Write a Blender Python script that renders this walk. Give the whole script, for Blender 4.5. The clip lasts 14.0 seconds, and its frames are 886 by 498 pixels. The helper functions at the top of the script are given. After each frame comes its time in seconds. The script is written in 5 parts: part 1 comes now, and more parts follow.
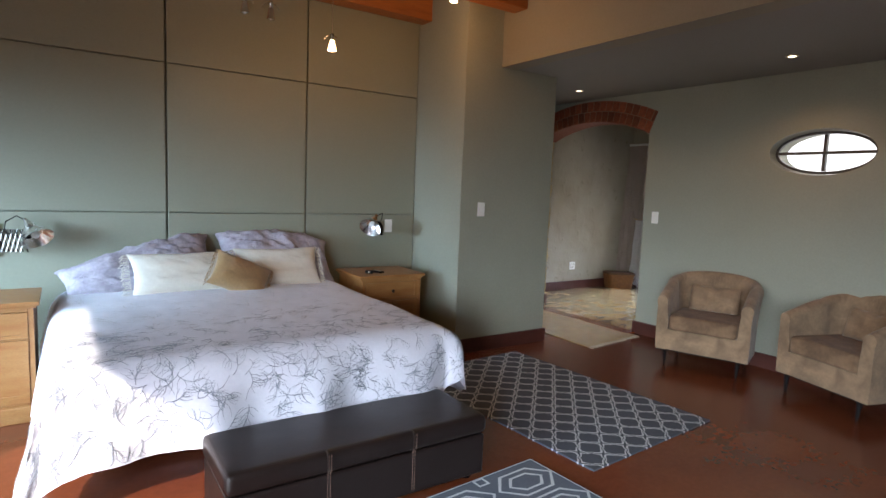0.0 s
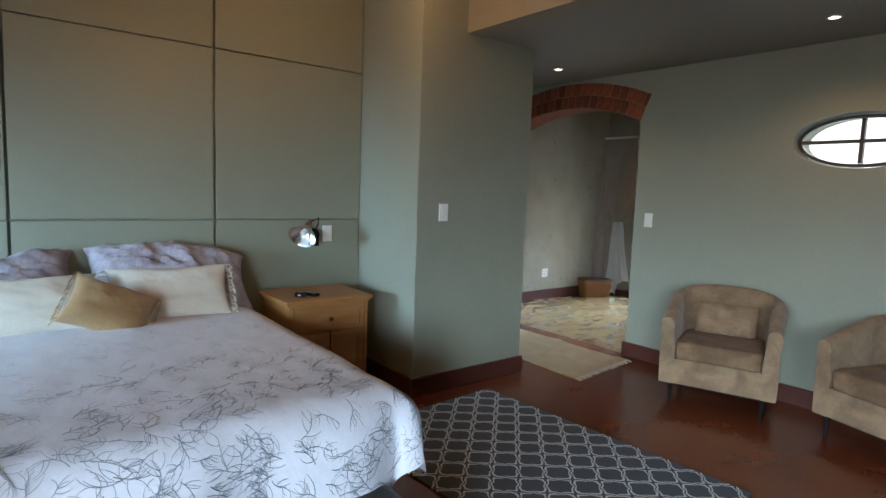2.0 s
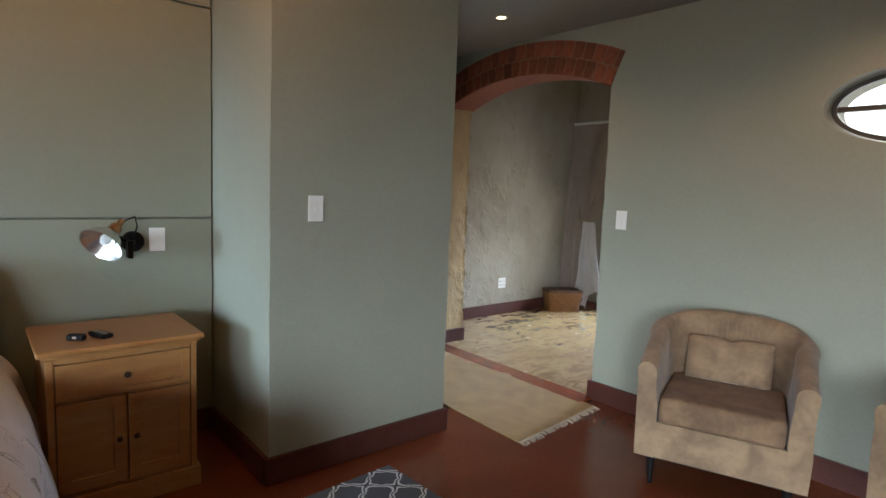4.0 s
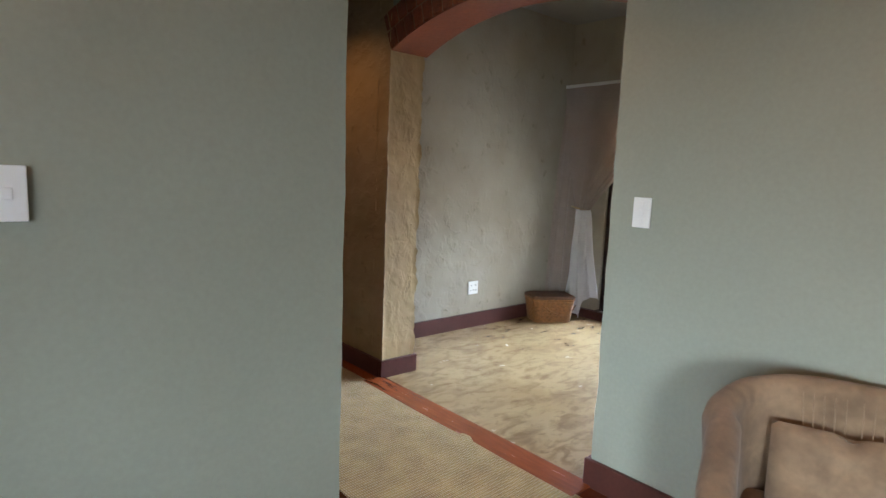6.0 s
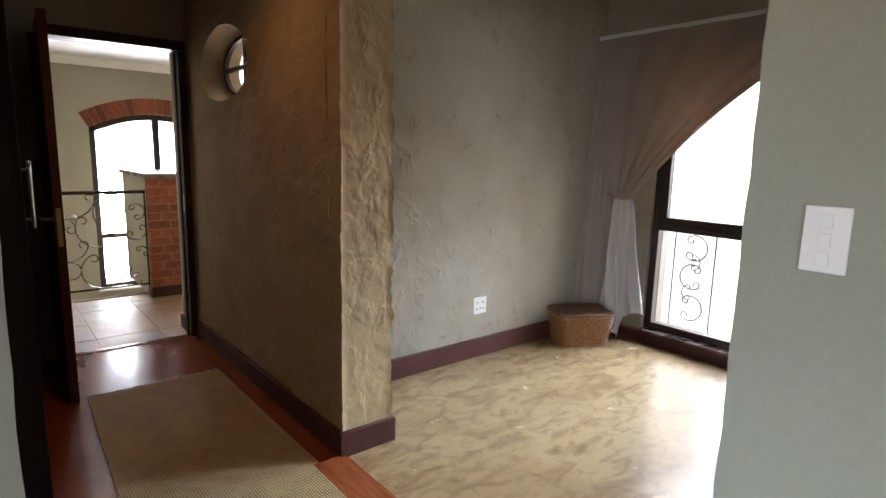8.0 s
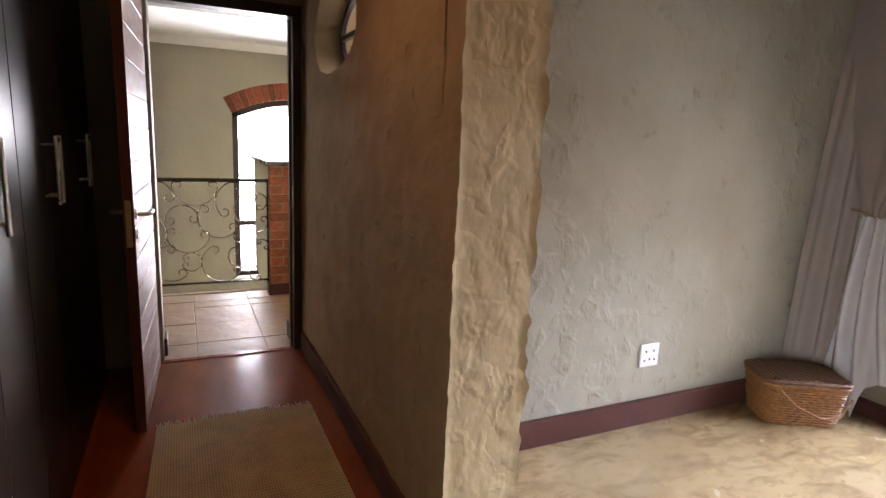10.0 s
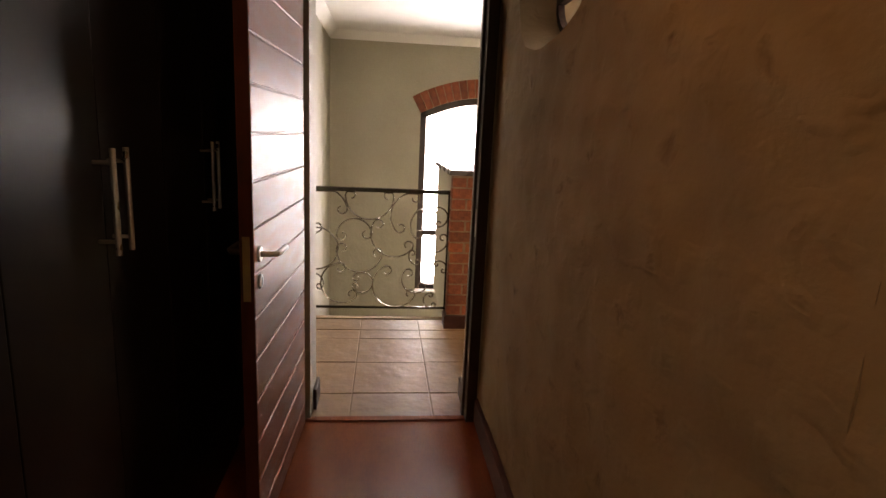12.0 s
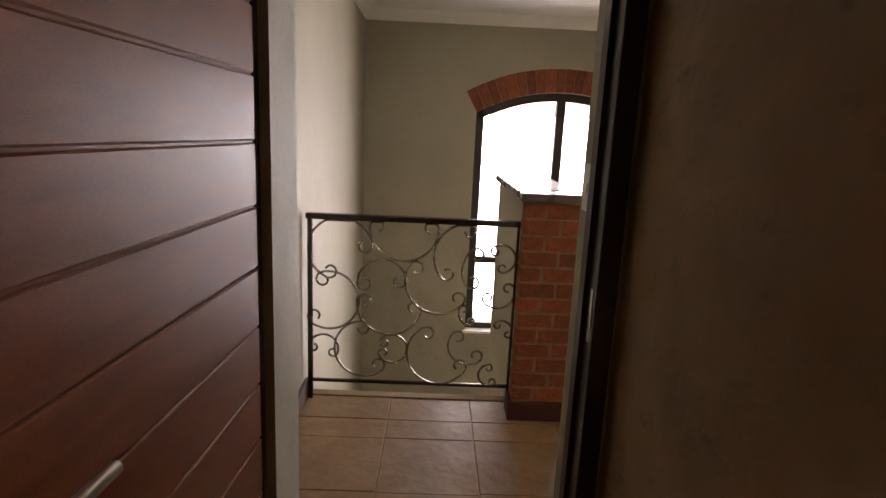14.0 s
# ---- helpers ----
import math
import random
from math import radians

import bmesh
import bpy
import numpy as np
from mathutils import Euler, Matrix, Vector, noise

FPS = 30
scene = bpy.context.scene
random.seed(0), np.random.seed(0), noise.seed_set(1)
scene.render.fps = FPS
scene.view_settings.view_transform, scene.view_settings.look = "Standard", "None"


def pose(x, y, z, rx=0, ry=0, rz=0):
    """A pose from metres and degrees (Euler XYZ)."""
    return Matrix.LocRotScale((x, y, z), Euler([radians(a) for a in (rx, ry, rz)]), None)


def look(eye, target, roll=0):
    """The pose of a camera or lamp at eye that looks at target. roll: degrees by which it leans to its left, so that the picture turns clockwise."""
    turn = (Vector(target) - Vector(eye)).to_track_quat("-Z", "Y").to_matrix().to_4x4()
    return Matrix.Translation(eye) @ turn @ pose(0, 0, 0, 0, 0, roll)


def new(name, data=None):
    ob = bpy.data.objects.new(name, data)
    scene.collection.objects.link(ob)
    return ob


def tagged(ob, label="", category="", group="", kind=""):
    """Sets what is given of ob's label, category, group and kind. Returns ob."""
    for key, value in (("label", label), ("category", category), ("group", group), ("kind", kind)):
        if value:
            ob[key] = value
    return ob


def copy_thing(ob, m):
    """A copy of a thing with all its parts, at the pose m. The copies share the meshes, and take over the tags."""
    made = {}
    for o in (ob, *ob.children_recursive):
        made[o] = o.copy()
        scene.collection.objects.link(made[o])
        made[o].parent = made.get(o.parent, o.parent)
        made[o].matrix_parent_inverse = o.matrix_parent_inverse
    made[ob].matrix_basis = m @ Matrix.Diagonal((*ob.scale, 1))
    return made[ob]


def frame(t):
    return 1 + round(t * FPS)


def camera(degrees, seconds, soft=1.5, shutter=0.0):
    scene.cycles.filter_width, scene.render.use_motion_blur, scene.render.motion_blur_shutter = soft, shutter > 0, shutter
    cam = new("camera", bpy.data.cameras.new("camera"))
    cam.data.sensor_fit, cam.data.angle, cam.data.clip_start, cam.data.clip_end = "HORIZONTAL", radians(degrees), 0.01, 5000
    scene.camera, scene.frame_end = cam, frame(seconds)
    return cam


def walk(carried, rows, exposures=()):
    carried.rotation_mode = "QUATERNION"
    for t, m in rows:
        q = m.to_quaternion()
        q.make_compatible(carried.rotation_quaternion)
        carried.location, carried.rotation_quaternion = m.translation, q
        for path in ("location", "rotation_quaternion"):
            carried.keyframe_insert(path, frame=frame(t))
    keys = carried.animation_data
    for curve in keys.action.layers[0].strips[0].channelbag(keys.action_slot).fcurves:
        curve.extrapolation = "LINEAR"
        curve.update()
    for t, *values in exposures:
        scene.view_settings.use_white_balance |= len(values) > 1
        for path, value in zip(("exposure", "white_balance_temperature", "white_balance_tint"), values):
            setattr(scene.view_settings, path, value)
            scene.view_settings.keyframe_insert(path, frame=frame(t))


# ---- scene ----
cam = camera(76.4, 14.0)
PATH = [
    (0, (0.253, -0.07, 1.457), (1.369, 1.577, 1.246), 2.3),
    (0.5, (0.328, 0.172, 1.454), (1.461, 1.806, 1.242), 2.3),
    (1, (0.422, 0.395, 1.457), (1.593, 2.003, 1.246), 2.4),
    (1.5, (0.627, 0.602, 1.457), (1.839, 2.18, 1.247), 2.3),
    (2, (0.883, 0.775, 1.451), (2.113, 2.338, 1.242), 2.1),
    (2.5, (1.171, 0.918, 1.436), (2.422, 2.464, 1.228), 2.1),
    (3, (1.49, 1.055, 1.427), (2.751, 2.594, 1.22), 2.0),
    (3.5, (1.787, 1.258, 1.414), (3.059, 2.788, 1.209), 2.1),
    (6, (3.24, 2.353, 1.373), (4.543, 3.848, 1.11), 2.4),
    (6.5, (3.491, 2.595, 1.39), (4.793, 4.084, 1.094), 2.2),
    (7, (3.734, 2.815, 1.388), (5.041, 4.298, 1.083), 2.4),
    (7.2, (3.838, 2.894, 1.393), (5.136, 4.383, 1.082), 2.1),
    (9.5, (4.539, 3.789, 1.375), (5.558, 5.471, 1.013), 2.4),
    (10, (4.668, 3.971, 1.37), (5.499, 5.751, 0.996), 2.5),
    (10.5, (4.745, 4.154, 1.37), (5.368, 6.016, 0.987), 2.4),
    (11, (4.794, 4.423, 1.399), (5.26, 6.328, 1.005), 2.5),
    (11.5, (4.831, 4.709, 1.385), (5.17, 6.64, 0.989), 2.5),
    (12, (4.859, 4.974, 1.397), (5.071, 6.921, 0.994), 2.6),
    (12.5, (4.863, 5.28, 1.406), (4.999, 7.234, 1.002), 2.5),
    (13, (4.878, 5.611, 1.396), (4.977, 7.567, 0.99), 2.4),
    (13.5, (4.894, 5.939, 1.409), (4.952, 7.896, 1.001), 2.5),
    (14, (4.901, 6.246, 1.407), (4.938, 8.204, 1.004), 2.6),
]
EXPOSURES = [(0.0, 0.96, 6650, 16), (2.0, 1.02, 6100, 6), (3.5, 1.22, 6600, 12), (6.5, 1.62, 6450, 12), (7.2, 1.44, 6600, 14), (9.5, 1.66, 6850, 22), (11.0, 2.1, 7500, 24), (11.5, 2.0, 8300, 26), (12.0, 1.46, 8200, 26), (13.0, 1.2, 8100, 25), (14.0, 0.56, 7800, 28)]
walk(cam, [(t, look(eye, target, roll)) for t, eye, target, roll in PATH], EXPOSURES)

# ---- light ----
SUN_TO = Vector((-0.72, -0.66, 0.56)).normalized()
world = bpy.data.worlds.new("sky")
scene.world = world
world.use_nodes = True
wn = world.node_tree.nodes
sky = wn.new("ShaderNodeTexSky")
sky.sky_type, sky.sun_disc = "NISHITA", False
sky.sun_elevation = math.asin(SUN_TO.z)
sky.sun_rotation = math.atan2(SUN_TO.x, SUN_TO.y)
world.node_tree.links.new(sky.outputs[0], wn["Background"].inputs[0])
wn["Background"].inputs[1].default_value = 0.05
sun = new("sun", bpy.data.lights.new("sun", "SUN"))
sun.data.energy, sun.data.angle, sun.data.color = 5.0, radians(0.5), (1.0, 0.94, 0.85)
sun.matrix_world = look(SUN_TO * 20, (0, 0, 0))


def window_light(name, m, w, h, power, colour=(0.54, 0.78, 1.0), spread=125):
    """Sky light entering by an opening; the bedroom corner's is added as fill."""
    lamp = bpy.data.lights.new(name, "AREA")
    lamp.shape, lamp.size, lamp.size_y, lamp.energy, lamp.color = "RECTANGLE", w, h, power, colour
    lamp.spread = radians(spread)
    ob = new(name, lamp)
    ob.matrix_world = m
    return ob


window_light("sky_light_bedroom_door", look((-2.75, 0.75, 1.35), (4.25, 1.25, -2.7)), 2.3, 2.0, 56, (0.66, 0.81, 0.95), spread=66)
window_light("sky_light_bedroom_window", look((-2.45, 3.40, 1.25), (3.2, 6.4, -1.9)), 1.4, 1.15, 62, (0.50, 0.76, 1.0), spread=80)
# Added fill from an unseen corner, to brighten the pier's front.
window_light("fill_light_bedroom_corner", look((-2.75, -1.9, 1.25), (3.6, 3.7, -2.9)), 1.8, 1.9, 122, (0.68, 0.82, 0.94), spread=66)
window_light("sky_light_alcove", look((9.0, 4.5, 1.3), (4.6, 5.2, -1.7)), 1.9, 1.9, 33, (0.56, 0.76, 1.0), spread=68)
window_light("sky_light_landing", look((6.0, 11.75, 0.6), (5.0, 7.0, 0.4)), 1.5, 2.0, 52, (0.84, 0.92, 1.0))


# ---- materials ----
def mat(name, base, rough=0.6, metal=0.0, var=0.12, scale=6.0, fine=60.0, bump=0.15, bump_scale=90.0, second=None, spread=0.5,
        coat=0.0, bump2=0.0, bump2_scale=8.0, depth=0.01, rough_var=0.08, island=0.0, sheen=0.0, stretch=(1, 1, 1), spec=0.5, distort=0.0, centre=0.5):
    """A painted, plastered, woven or wooden surface: colour varies at two scales, with relief."""
    m = bpy.data.materials.new(name)
    m.use_nodes = True
    nt = m.node_tree
    n, k = nt.nodes, nt.links
    b = n["Principled BSDF"]
    b.inputs["Metallic"].default_value = metal
    b.inputs["Specular IOR Level"].default_value = spec
    b.inputs["Coat Weight"].default_value = coat
    b.inputs["Coat Roughness"].default_value = 0.12
    b.inputs["Sheen Weight"].default_value = sheen
    tc = n.new("ShaderNodeTexCoord")
    mp = n.new("ShaderNodeMapping")
    mp.inputs["Scale"].default_value = stretch
    k.new(tc.outputs["Object"], mp.inputs["Vector"])
    big, small = n.new("ShaderNodeTexNoise"), n.new("ShaderNodeTexNoise")
    big.inputs["Scale"].default_value, big.inputs["Detail"].default_value, big.inputs["Distortion"].default_value = scale, 5.0, distort
    small.inputs["Scale"].default_value, small.inputs["Detail"].default_value = fine, 3.0
    for t in (big, small):
        k.new(mp.outputs[0], t.inputs["Vector"])
    ramp = n.new("ShaderNodeValToRGB")
    dark = second or [c * (1 - 2 * var) for c in base]
    ramp.color_ramp.elements[0].position, ramp.color_ramp.elements[1].position = centre - spread / 2, centre + spread / 2
    ramp.color_ramp.elements[0].color, ramp.color_ramp.elements[1].color = (*dark, 1), (*base, 1)
    k.new(big.outputs["Fac"], ramp.inputs[0])
    mix = n.new("ShaderNodeMix")
    mix.data_type, mix.blend_type = "RGBA", "OVERLAY"
    mix.inputs["Factor"].default_value = min(1.0, var * 1.6)
    k.new(ramp.outputs[0], mix.inputs["A"])
    k.new(small.outputs["Fac"], mix.inputs["B"])
    out = mix.outputs["Result"]
    if island:
        info = n.new("ShaderNodeObjectInfo")
        hsv = n.new("ShaderNodeHueSaturation")
        mr = n.new("ShaderNodeMapRange")
        mr.inputs["To Min"].default_value, mr.inputs["To Max"].default_value = 1 - island, 1 + island
        k.new(info.outputs["Random"], mr.inputs["Value"])
        k.new(mr.outputs[0], hsv.inputs["Value"])
        k.new(out, hsv.inputs["Color"])
        out = hsv.outputs[0]
    k.new(out, b.inputs["Base Color"])
    rr = n.new("ShaderNodeMapRange")
    rr.inputs["To Min"].default_value, rr.inputs["To Max"].default_value = max(0.02, rough - rough_var), min(1, rough + rough_var)
    k.new(big.outputs["Fac"], rr.inputs["Value"])
    k.new(rr.outputs[0], b.inputs["Roughness"])
    last = None
    for strength, sc, dp in ((bump2, bump2_scale, depth * 3), (bump, bump_scale, depth)):
        if strength:
            tx = n.new("ShaderNodeTexNoise")
            tx.inputs["Scale"].default_value, tx.inputs["Detail"].default_value = sc, 4.0
            k.new(mp.outputs[0], tx.inputs["Vector"])
            bp = n.new("ShaderNodeBump")
            bp.inputs["Strength"].default_value, bp.inputs["Distance"].default_value = strength, dp
            k.new(tx.outputs["Fac"], bp.inputs["Height"])
            if last:
                k.new(last, bp.inputs["Normal"])
            last = bp.outputs[0]
    if last:
        k.new(last, b.inputs["Normal"])
    return m


def plaster(name, base, second, chip, tall=0.7, relief=0.35, sparse=0.56, size=15, chipped=0.65):
    """Hand-thrown painted plaster: trowel lumps drawn out upright, chipped hollows in a darker colour, fine grit."""
    m = bpy.data.materials.new(name)
    m.use_nodes = True
    n, k = m.node_tree.nodes, m.node_tree.links
    b = n["Principled BSDF"]
    b.inputs["Roughness"].default_value = 0.72
    tc, mp = n.new("ShaderNodeTexCoord"), n.new("ShaderNodeMapping")
    mp.inputs["Scale"].default_value = (1, 1, tall)
    k.new(tc.outputs["Object"], mp.inputs["Vector"])

    def field(scale, detail, lo, hi, twist=0.0):
        t, r = n.new("ShaderNodeTexNoise"), n.new("ShaderNodeMapRange")
        t.inputs["Scale"].default_value, t.inputs["Detail"].default_value, t.inputs["Distortion"].default_value = scale, detail, twist
        r.inputs["From Min"].default_value, r.inputs["From Max"].default_value = lo, hi
        k.new(mp.outputs[0], t.inputs["Vector"])
        k.new(t.outputs["Fac"], r.inputs["Value"])
        return r.outputs[0]

    def blend(f, a, c):
        x = n.new("ShaderNodeMix")
        x.data_type = "RGBA"
        k.new(f, x.inputs["Factor"])
        for sock, val in (("A", a), ("B", c)):
            if isinstance(val, tuple):
                x.inputs[sock].default_value = (*val, 1)
            else:
                k.new(val, x.inputs[sock])
        return x.outputs["Result"]

    chips = field(size, 3, chipped, chipped + 0.15, 0.3)
    lumps = field(size, 2, sparse, sparse + 0.2, 0.3)
    colour = blend(field(3.0, 5, 0.3, 0.7), second, base)
    colour = blend(chips, colour, chip)
    k.new(colour, b.inputs["Base Color"])
    last = None
    for f, strength, dist, inv in ((lumps, relief, 0.012, False), (chips, 0.6, 0.006, True), (field(75, 3, 0.2, 0.8), 0.15, 0.004, False)):
        bp = n.new("ShaderNodeBump")
        bp.invert = inv
        bp.inputs["Strength"].default_value, bp.inputs["Distance"].default_value = strength, dist
        k.new(f, bp.inputs["Height"])
        if last:
            k.new(last, bp.inputs["Normal"])
        last = bp.outputs[0]
    k.new(last, b.inputs["Normal"])
    return m


def screed(name):
    """Waxed cement: pale cream clouds, tan drifts and ragged brown trowel smudges, all under one gloss."""
    m = bpy.data.materials.new(name)
    m.use_nodes = True
    n, k = m.node_tree.nodes, m.node_tree.links
    b = n["Principled BSDF"]
    b.inputs["Coat Weight"].default_value, b.inputs["Coat Roughness"].default_value = 0.25, 0.10
    tc = n.new("ShaderNodeTexCoord")
    colour = None
    for scale, squash, turn, lo, hi, twist, tint in ((1.6, 1.0, 0, 0.35, 0.65, 0.4, (0.26, 0.165, 0.075)), (5.0, 2.2, 35, 0.52, 0.68, 1.2, (0.19, 0.115, 0.048)),
                                                     (4.5, 1.8, 20, 0.50, 0.78, 0.8, (0.12, 0.062, 0.022)), (14.0, 1.5, 10, 0.56, 0.80, 0.8, (0.15, 0.085, 0.034))):
        mp, t, r, x = n.new("ShaderNodeMapping"), n.new("ShaderNodeTexNoise"), n.new("ShaderNodeMapRange"), n.new("ShaderNodeMix")
        mp.inputs["Scale"].default_value, mp.inputs["Rotation"].default_value = (1, squash, 1), (0, 0, radians(turn))
        k.new(tc.outputs["Object"], mp.inputs["Vector"])
        k.new(mp.outputs[0], t.inputs["Vector"])
        t.inputs["Scale"].default_value, t.inputs["Detail"].default_value, t.inputs["Distortion"].default_value = scale, 6.0, twist
        r.inputs["From Min"].default_value, r.inputs["From Max"].default_value = lo, hi
        r.inputs["To Max"].default_value = 0.8
        k.new(t.outputs["Fac"], r.inputs["Value"])
        x.data_type = "RGBA"
        x.inputs["A"].default_value, x.inputs["B"].default_value = (0.345, 0.238, 0.125, 1), (*tint, 1)
        k.new(r.outputs[0], x.inputs["Factor"])
        if colour:
            k.new(colour, x.inputs["A"])
        colour = x.outputs["Result"]
    k.new(colour, b.inputs["Base Color"])
    t, r, bp = n.new("ShaderNodeTexNoise"), n.new("ShaderNodeMapRange"), n.new("ShaderNodeBump")
    t.inputs["Scale"].default_value, t.inputs["Detail"].default_value = 7.0, 5.0
    k.new(tc.outputs["Object"], t.inputs["Vector"])
    r.inputs["To Min"].default_value, r.inputs["To Max"].default_value = 0.12, 0.34
    k.new(t.outputs["Fac"], r.inputs["Value"])
    k.new(r.outputs[0], b.inputs["Roughness"])
    bp.inputs["Strength"].default_value, bp.inputs["Distance"].default_value = 0.12, 0.006
    k.new(t.outputs["Fac"], bp.inputs["Height"])
    k.new(bp.outputs[0], b.inputs["Normal"])
    return m


def jute_mat(name, base, dark, pitch):
    """Flat-braided fibre: rows of plump stitches."""
    m = bpy.data.materials.new(name)
    m.use_nodes = True
    n, k = m.node_tree.nodes, m.node_tree.links
    b = n["Principled BSDF"]
    b.inputs["Roughness"].default_value, b.inputs["Specular IOR Level"].default_value = 0.95, 0.2
    b.inputs["Sheen Weight"].default_value, b.inputs["Sheen Roughness"].default_value = 0.22, 0.4
    tc = n.new("ShaderNodeTexCoord")
    waves = []
    for axis, p in (("X", pitch), ("Y", pitch * 1.7)):
        w = n.new("ShaderNodeTexWave")
        w.bands_direction = axis
        w.inputs["Scale"].default_value, w.inputs["Distortion"].default_value = 0.314 / p, 1.6
        w.inputs["Detail"].default_value, w.inputs["Detail Scale"].default_value = 2.0, 2.5
        k.new(tc.outputs["Object"], w.inputs["Vector"])
        waves.append(w.outputs["Fac"])
    mul, big, mr, mix = n.new("ShaderNodeMath"), n.new("ShaderNodeTexNoise"), n.new("ShaderNodeMath"), n.new("ShaderNodeMix")
    mul.operation = "MULTIPLY"
    k.new(waves[0], mul.inputs[0])
    k.new(waves[1], mul.inputs[1])
    big.inputs["Scale"].default_value, big.inputs["Detail"].default_value = 9.0, 6.0
    k.new(tc.outputs["Object"], big.inputs["Vector"])
    mr.operation = "MULTIPLY_ADD"
    mr.inputs[1].default_value = 0.55
    k.new(mul.outputs[0], mr.inputs[0])
    k.new(big.outputs["Fac"], mr.inputs[2])
    mix.data_type = "RGBA"
    mix.inputs["A"].default_value, mix.inputs["B"].default_value = (*dark, 1), (*base, 1)
    k.new(mr.outputs[0], mix.inputs["Factor"])
    k.new(mix.outputs["Result"], b.inputs["Base Color"])
    bp = n.new("ShaderNodeBump")
    bp.inputs["Strength"].default_value, bp.inputs["Distance"].default_value = 0.9, 0.006
    k.new(mul.outputs[0], bp.inputs["Height"])
    k.new(bp.outputs[0], b.inputs["Normal"])
    return m


def glow(name, colour, strength):
    m = bpy.data.materials.new(name)
    m.use_nodes = True
    b = m.node_tree.nodes["Principled BSDF"]
    b.inputs["Emission Color"].default_value, b.inputs["Emission Strength"].default_value = (*colour, 1), strength
    return m


def glass_mat(name):
    m = bpy.data.materials.new(name)
    m.use_nodes = True
    b = m.node_tree.nodes["Principled BSDF"]
    b.inputs["Transmission Weight"].default_value, b.inputs["Roughness"].default_value, b.inputs["IOR"].default_value = 1.0, 0.0, 1.02
    return m


SAGE = mat("sage_paint", (0.305, 0.314, 0.25), 0.62, var=0.05, scale=1.6, bump=0.06, bump_scale=55, bump2=0.10, bump2_scale=5)
PANEL = mat("panel_paint", (0.248, 0.256, 0.197), 0.50, var=0.04, scale=1.4, bump=0.05, bump_scale=60, bump2=0.08, bump2_scale=3)
SAGE_ROUGH = plaster("rough_sage_plaster", (0.36, 0.322, 0.25), (0.31, 0.27, 0.20), (0.22, 0.18, 0.12), 0.9, 0.34, 0.50, 11, 0.65)
# Pillar's end face: brighter, warmer light is put into this plaster's colour.
SAGE_DAUBED_LIT = plaster("lit_daubed_sage_plaster", (0.52, 0.38, 0.195), (0.40, 0.28, 0.135), (0.24, 0.165, 0.085), 0.75, 0.32, 0.46, 12, 0.66)
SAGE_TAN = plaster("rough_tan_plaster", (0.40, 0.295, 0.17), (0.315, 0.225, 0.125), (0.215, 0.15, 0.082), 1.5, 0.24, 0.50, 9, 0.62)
BULK = mat("bulkhead_paint", (0.27, 0.237, 0.175), 0.6, var=0.05, scale=1.5, bump=0.08, bump_scale=60)
CEIL = mat("ceiling_paint", (0.26, 0.25, 0.225), 0.7, var=0.05, scale=1.3, bump=0.10, bump_scale=70)
WHITE_CEIL = mat("white_ceiling_paint", (0.78, 0.76, 0.72), 0.7, var=0.03, bump=0.05)
RED_FLOOR = mat("red_polished_cement", (0.165, 0.045, 0.018), 0.24, var=0.10, scale=2.2, fine=35, bump=0.0, bump_scale=25, second=(0.115, 0.028, 0.013), rough_var=0.03, spec=0.6)
PASSAGE_FLOOR = mat("orange_red_polished_cement", (0.27, 0.070, 0.022), 0.20, var=0.14, scale=2.4, fine=30, bump=0.0, second=(0.17, 0.040, 0.014), stretch=(4, 1, 1), rough_var=0.06, coat=0.15)
SCREED = screed("cream_screed")
SKIRT = mat("brown_skirting_paint", (0.085, 0.027, 0.020), 0.48, var=0.12, scale=7, bump=0.05, spec=0.3)
STRIP = mat("red_threshold_wood", (0.27, 0.062, 0.018), 0.24, var=0.2, scale=3, stretch=(18, 2, 8), bump=0.05, coat=0.3)
BRICK = mat("red_brick", (0.30, 0.082, 0.032), 0.85, var=0.25, scale=16, fine=70, bump=0.8, bump_scale=50, second=(0.17, 0.042, 0.018), island=0.32)
SOFFIT = mat("red_painted_plaster", (0.27, 0.065, 0.025), 0.6, var=0.15, scale=5, bump=0.2, bump_scale=30, second=(0.19, 0.045, 0.018))
MORTAR = mat("mortar", (0.30, 0.17, 0.10), 0.9, var=0.2, scale=20, bump=0.6)
DARKWOOD = mat("dark_mahogany", (0.030, 0.011, 0.007), 0.42, var=0.2, scale=2.5, stretch=(12, 12, 1.2), bump=0.04, coat=0.04)
CLOSET = mat("black_brown_lacquer", (0.009, 0.0055, 0.004), 0.29, var=0.12, scale=2.0, stretch=(3, 3, 0.8), bump=0.01, rough_var=0.015, spec=0.14)
DOORWOOD = mat("red_brown_door_wood", (0.26, 0.075, 0.022), 0.42, var=0.25, scale=2.6, stretch=(2, 2, 10), bump=0.06, second=(0.15, 0.038, 0.011), spec=0.22, rough_var=0.22)
EDGEWOOD = mat("dark_red_door_edge", (0.085, 0.020, 0.009), 0.5, var=0.2, scale=2.5, stretch=(12, 12, 1.2), bump=0.05, spec=0.3)
PINE = mat("honey_pine", (0.36, 0.18, 0.062), 0.42, var=0.2, scale=2.6, stretch=(2, 9, 9), fine=40, bump=0.06, second=(0.28, 0.11, 0.03), coat=0.15)
BEAM = mat("orange_pine_beam", (0.40, 0.13, 0.03), 0.45, var=0.25, scale=2.2, stretch=(1.5, 12, 12), bump=0.15, second=(0.25, 0.07, 0.015))
CHROME = mat("chrome", (0.75, 0.74, 0.72), 0.14, metal=1.0, var=0.03, bump=0.0)
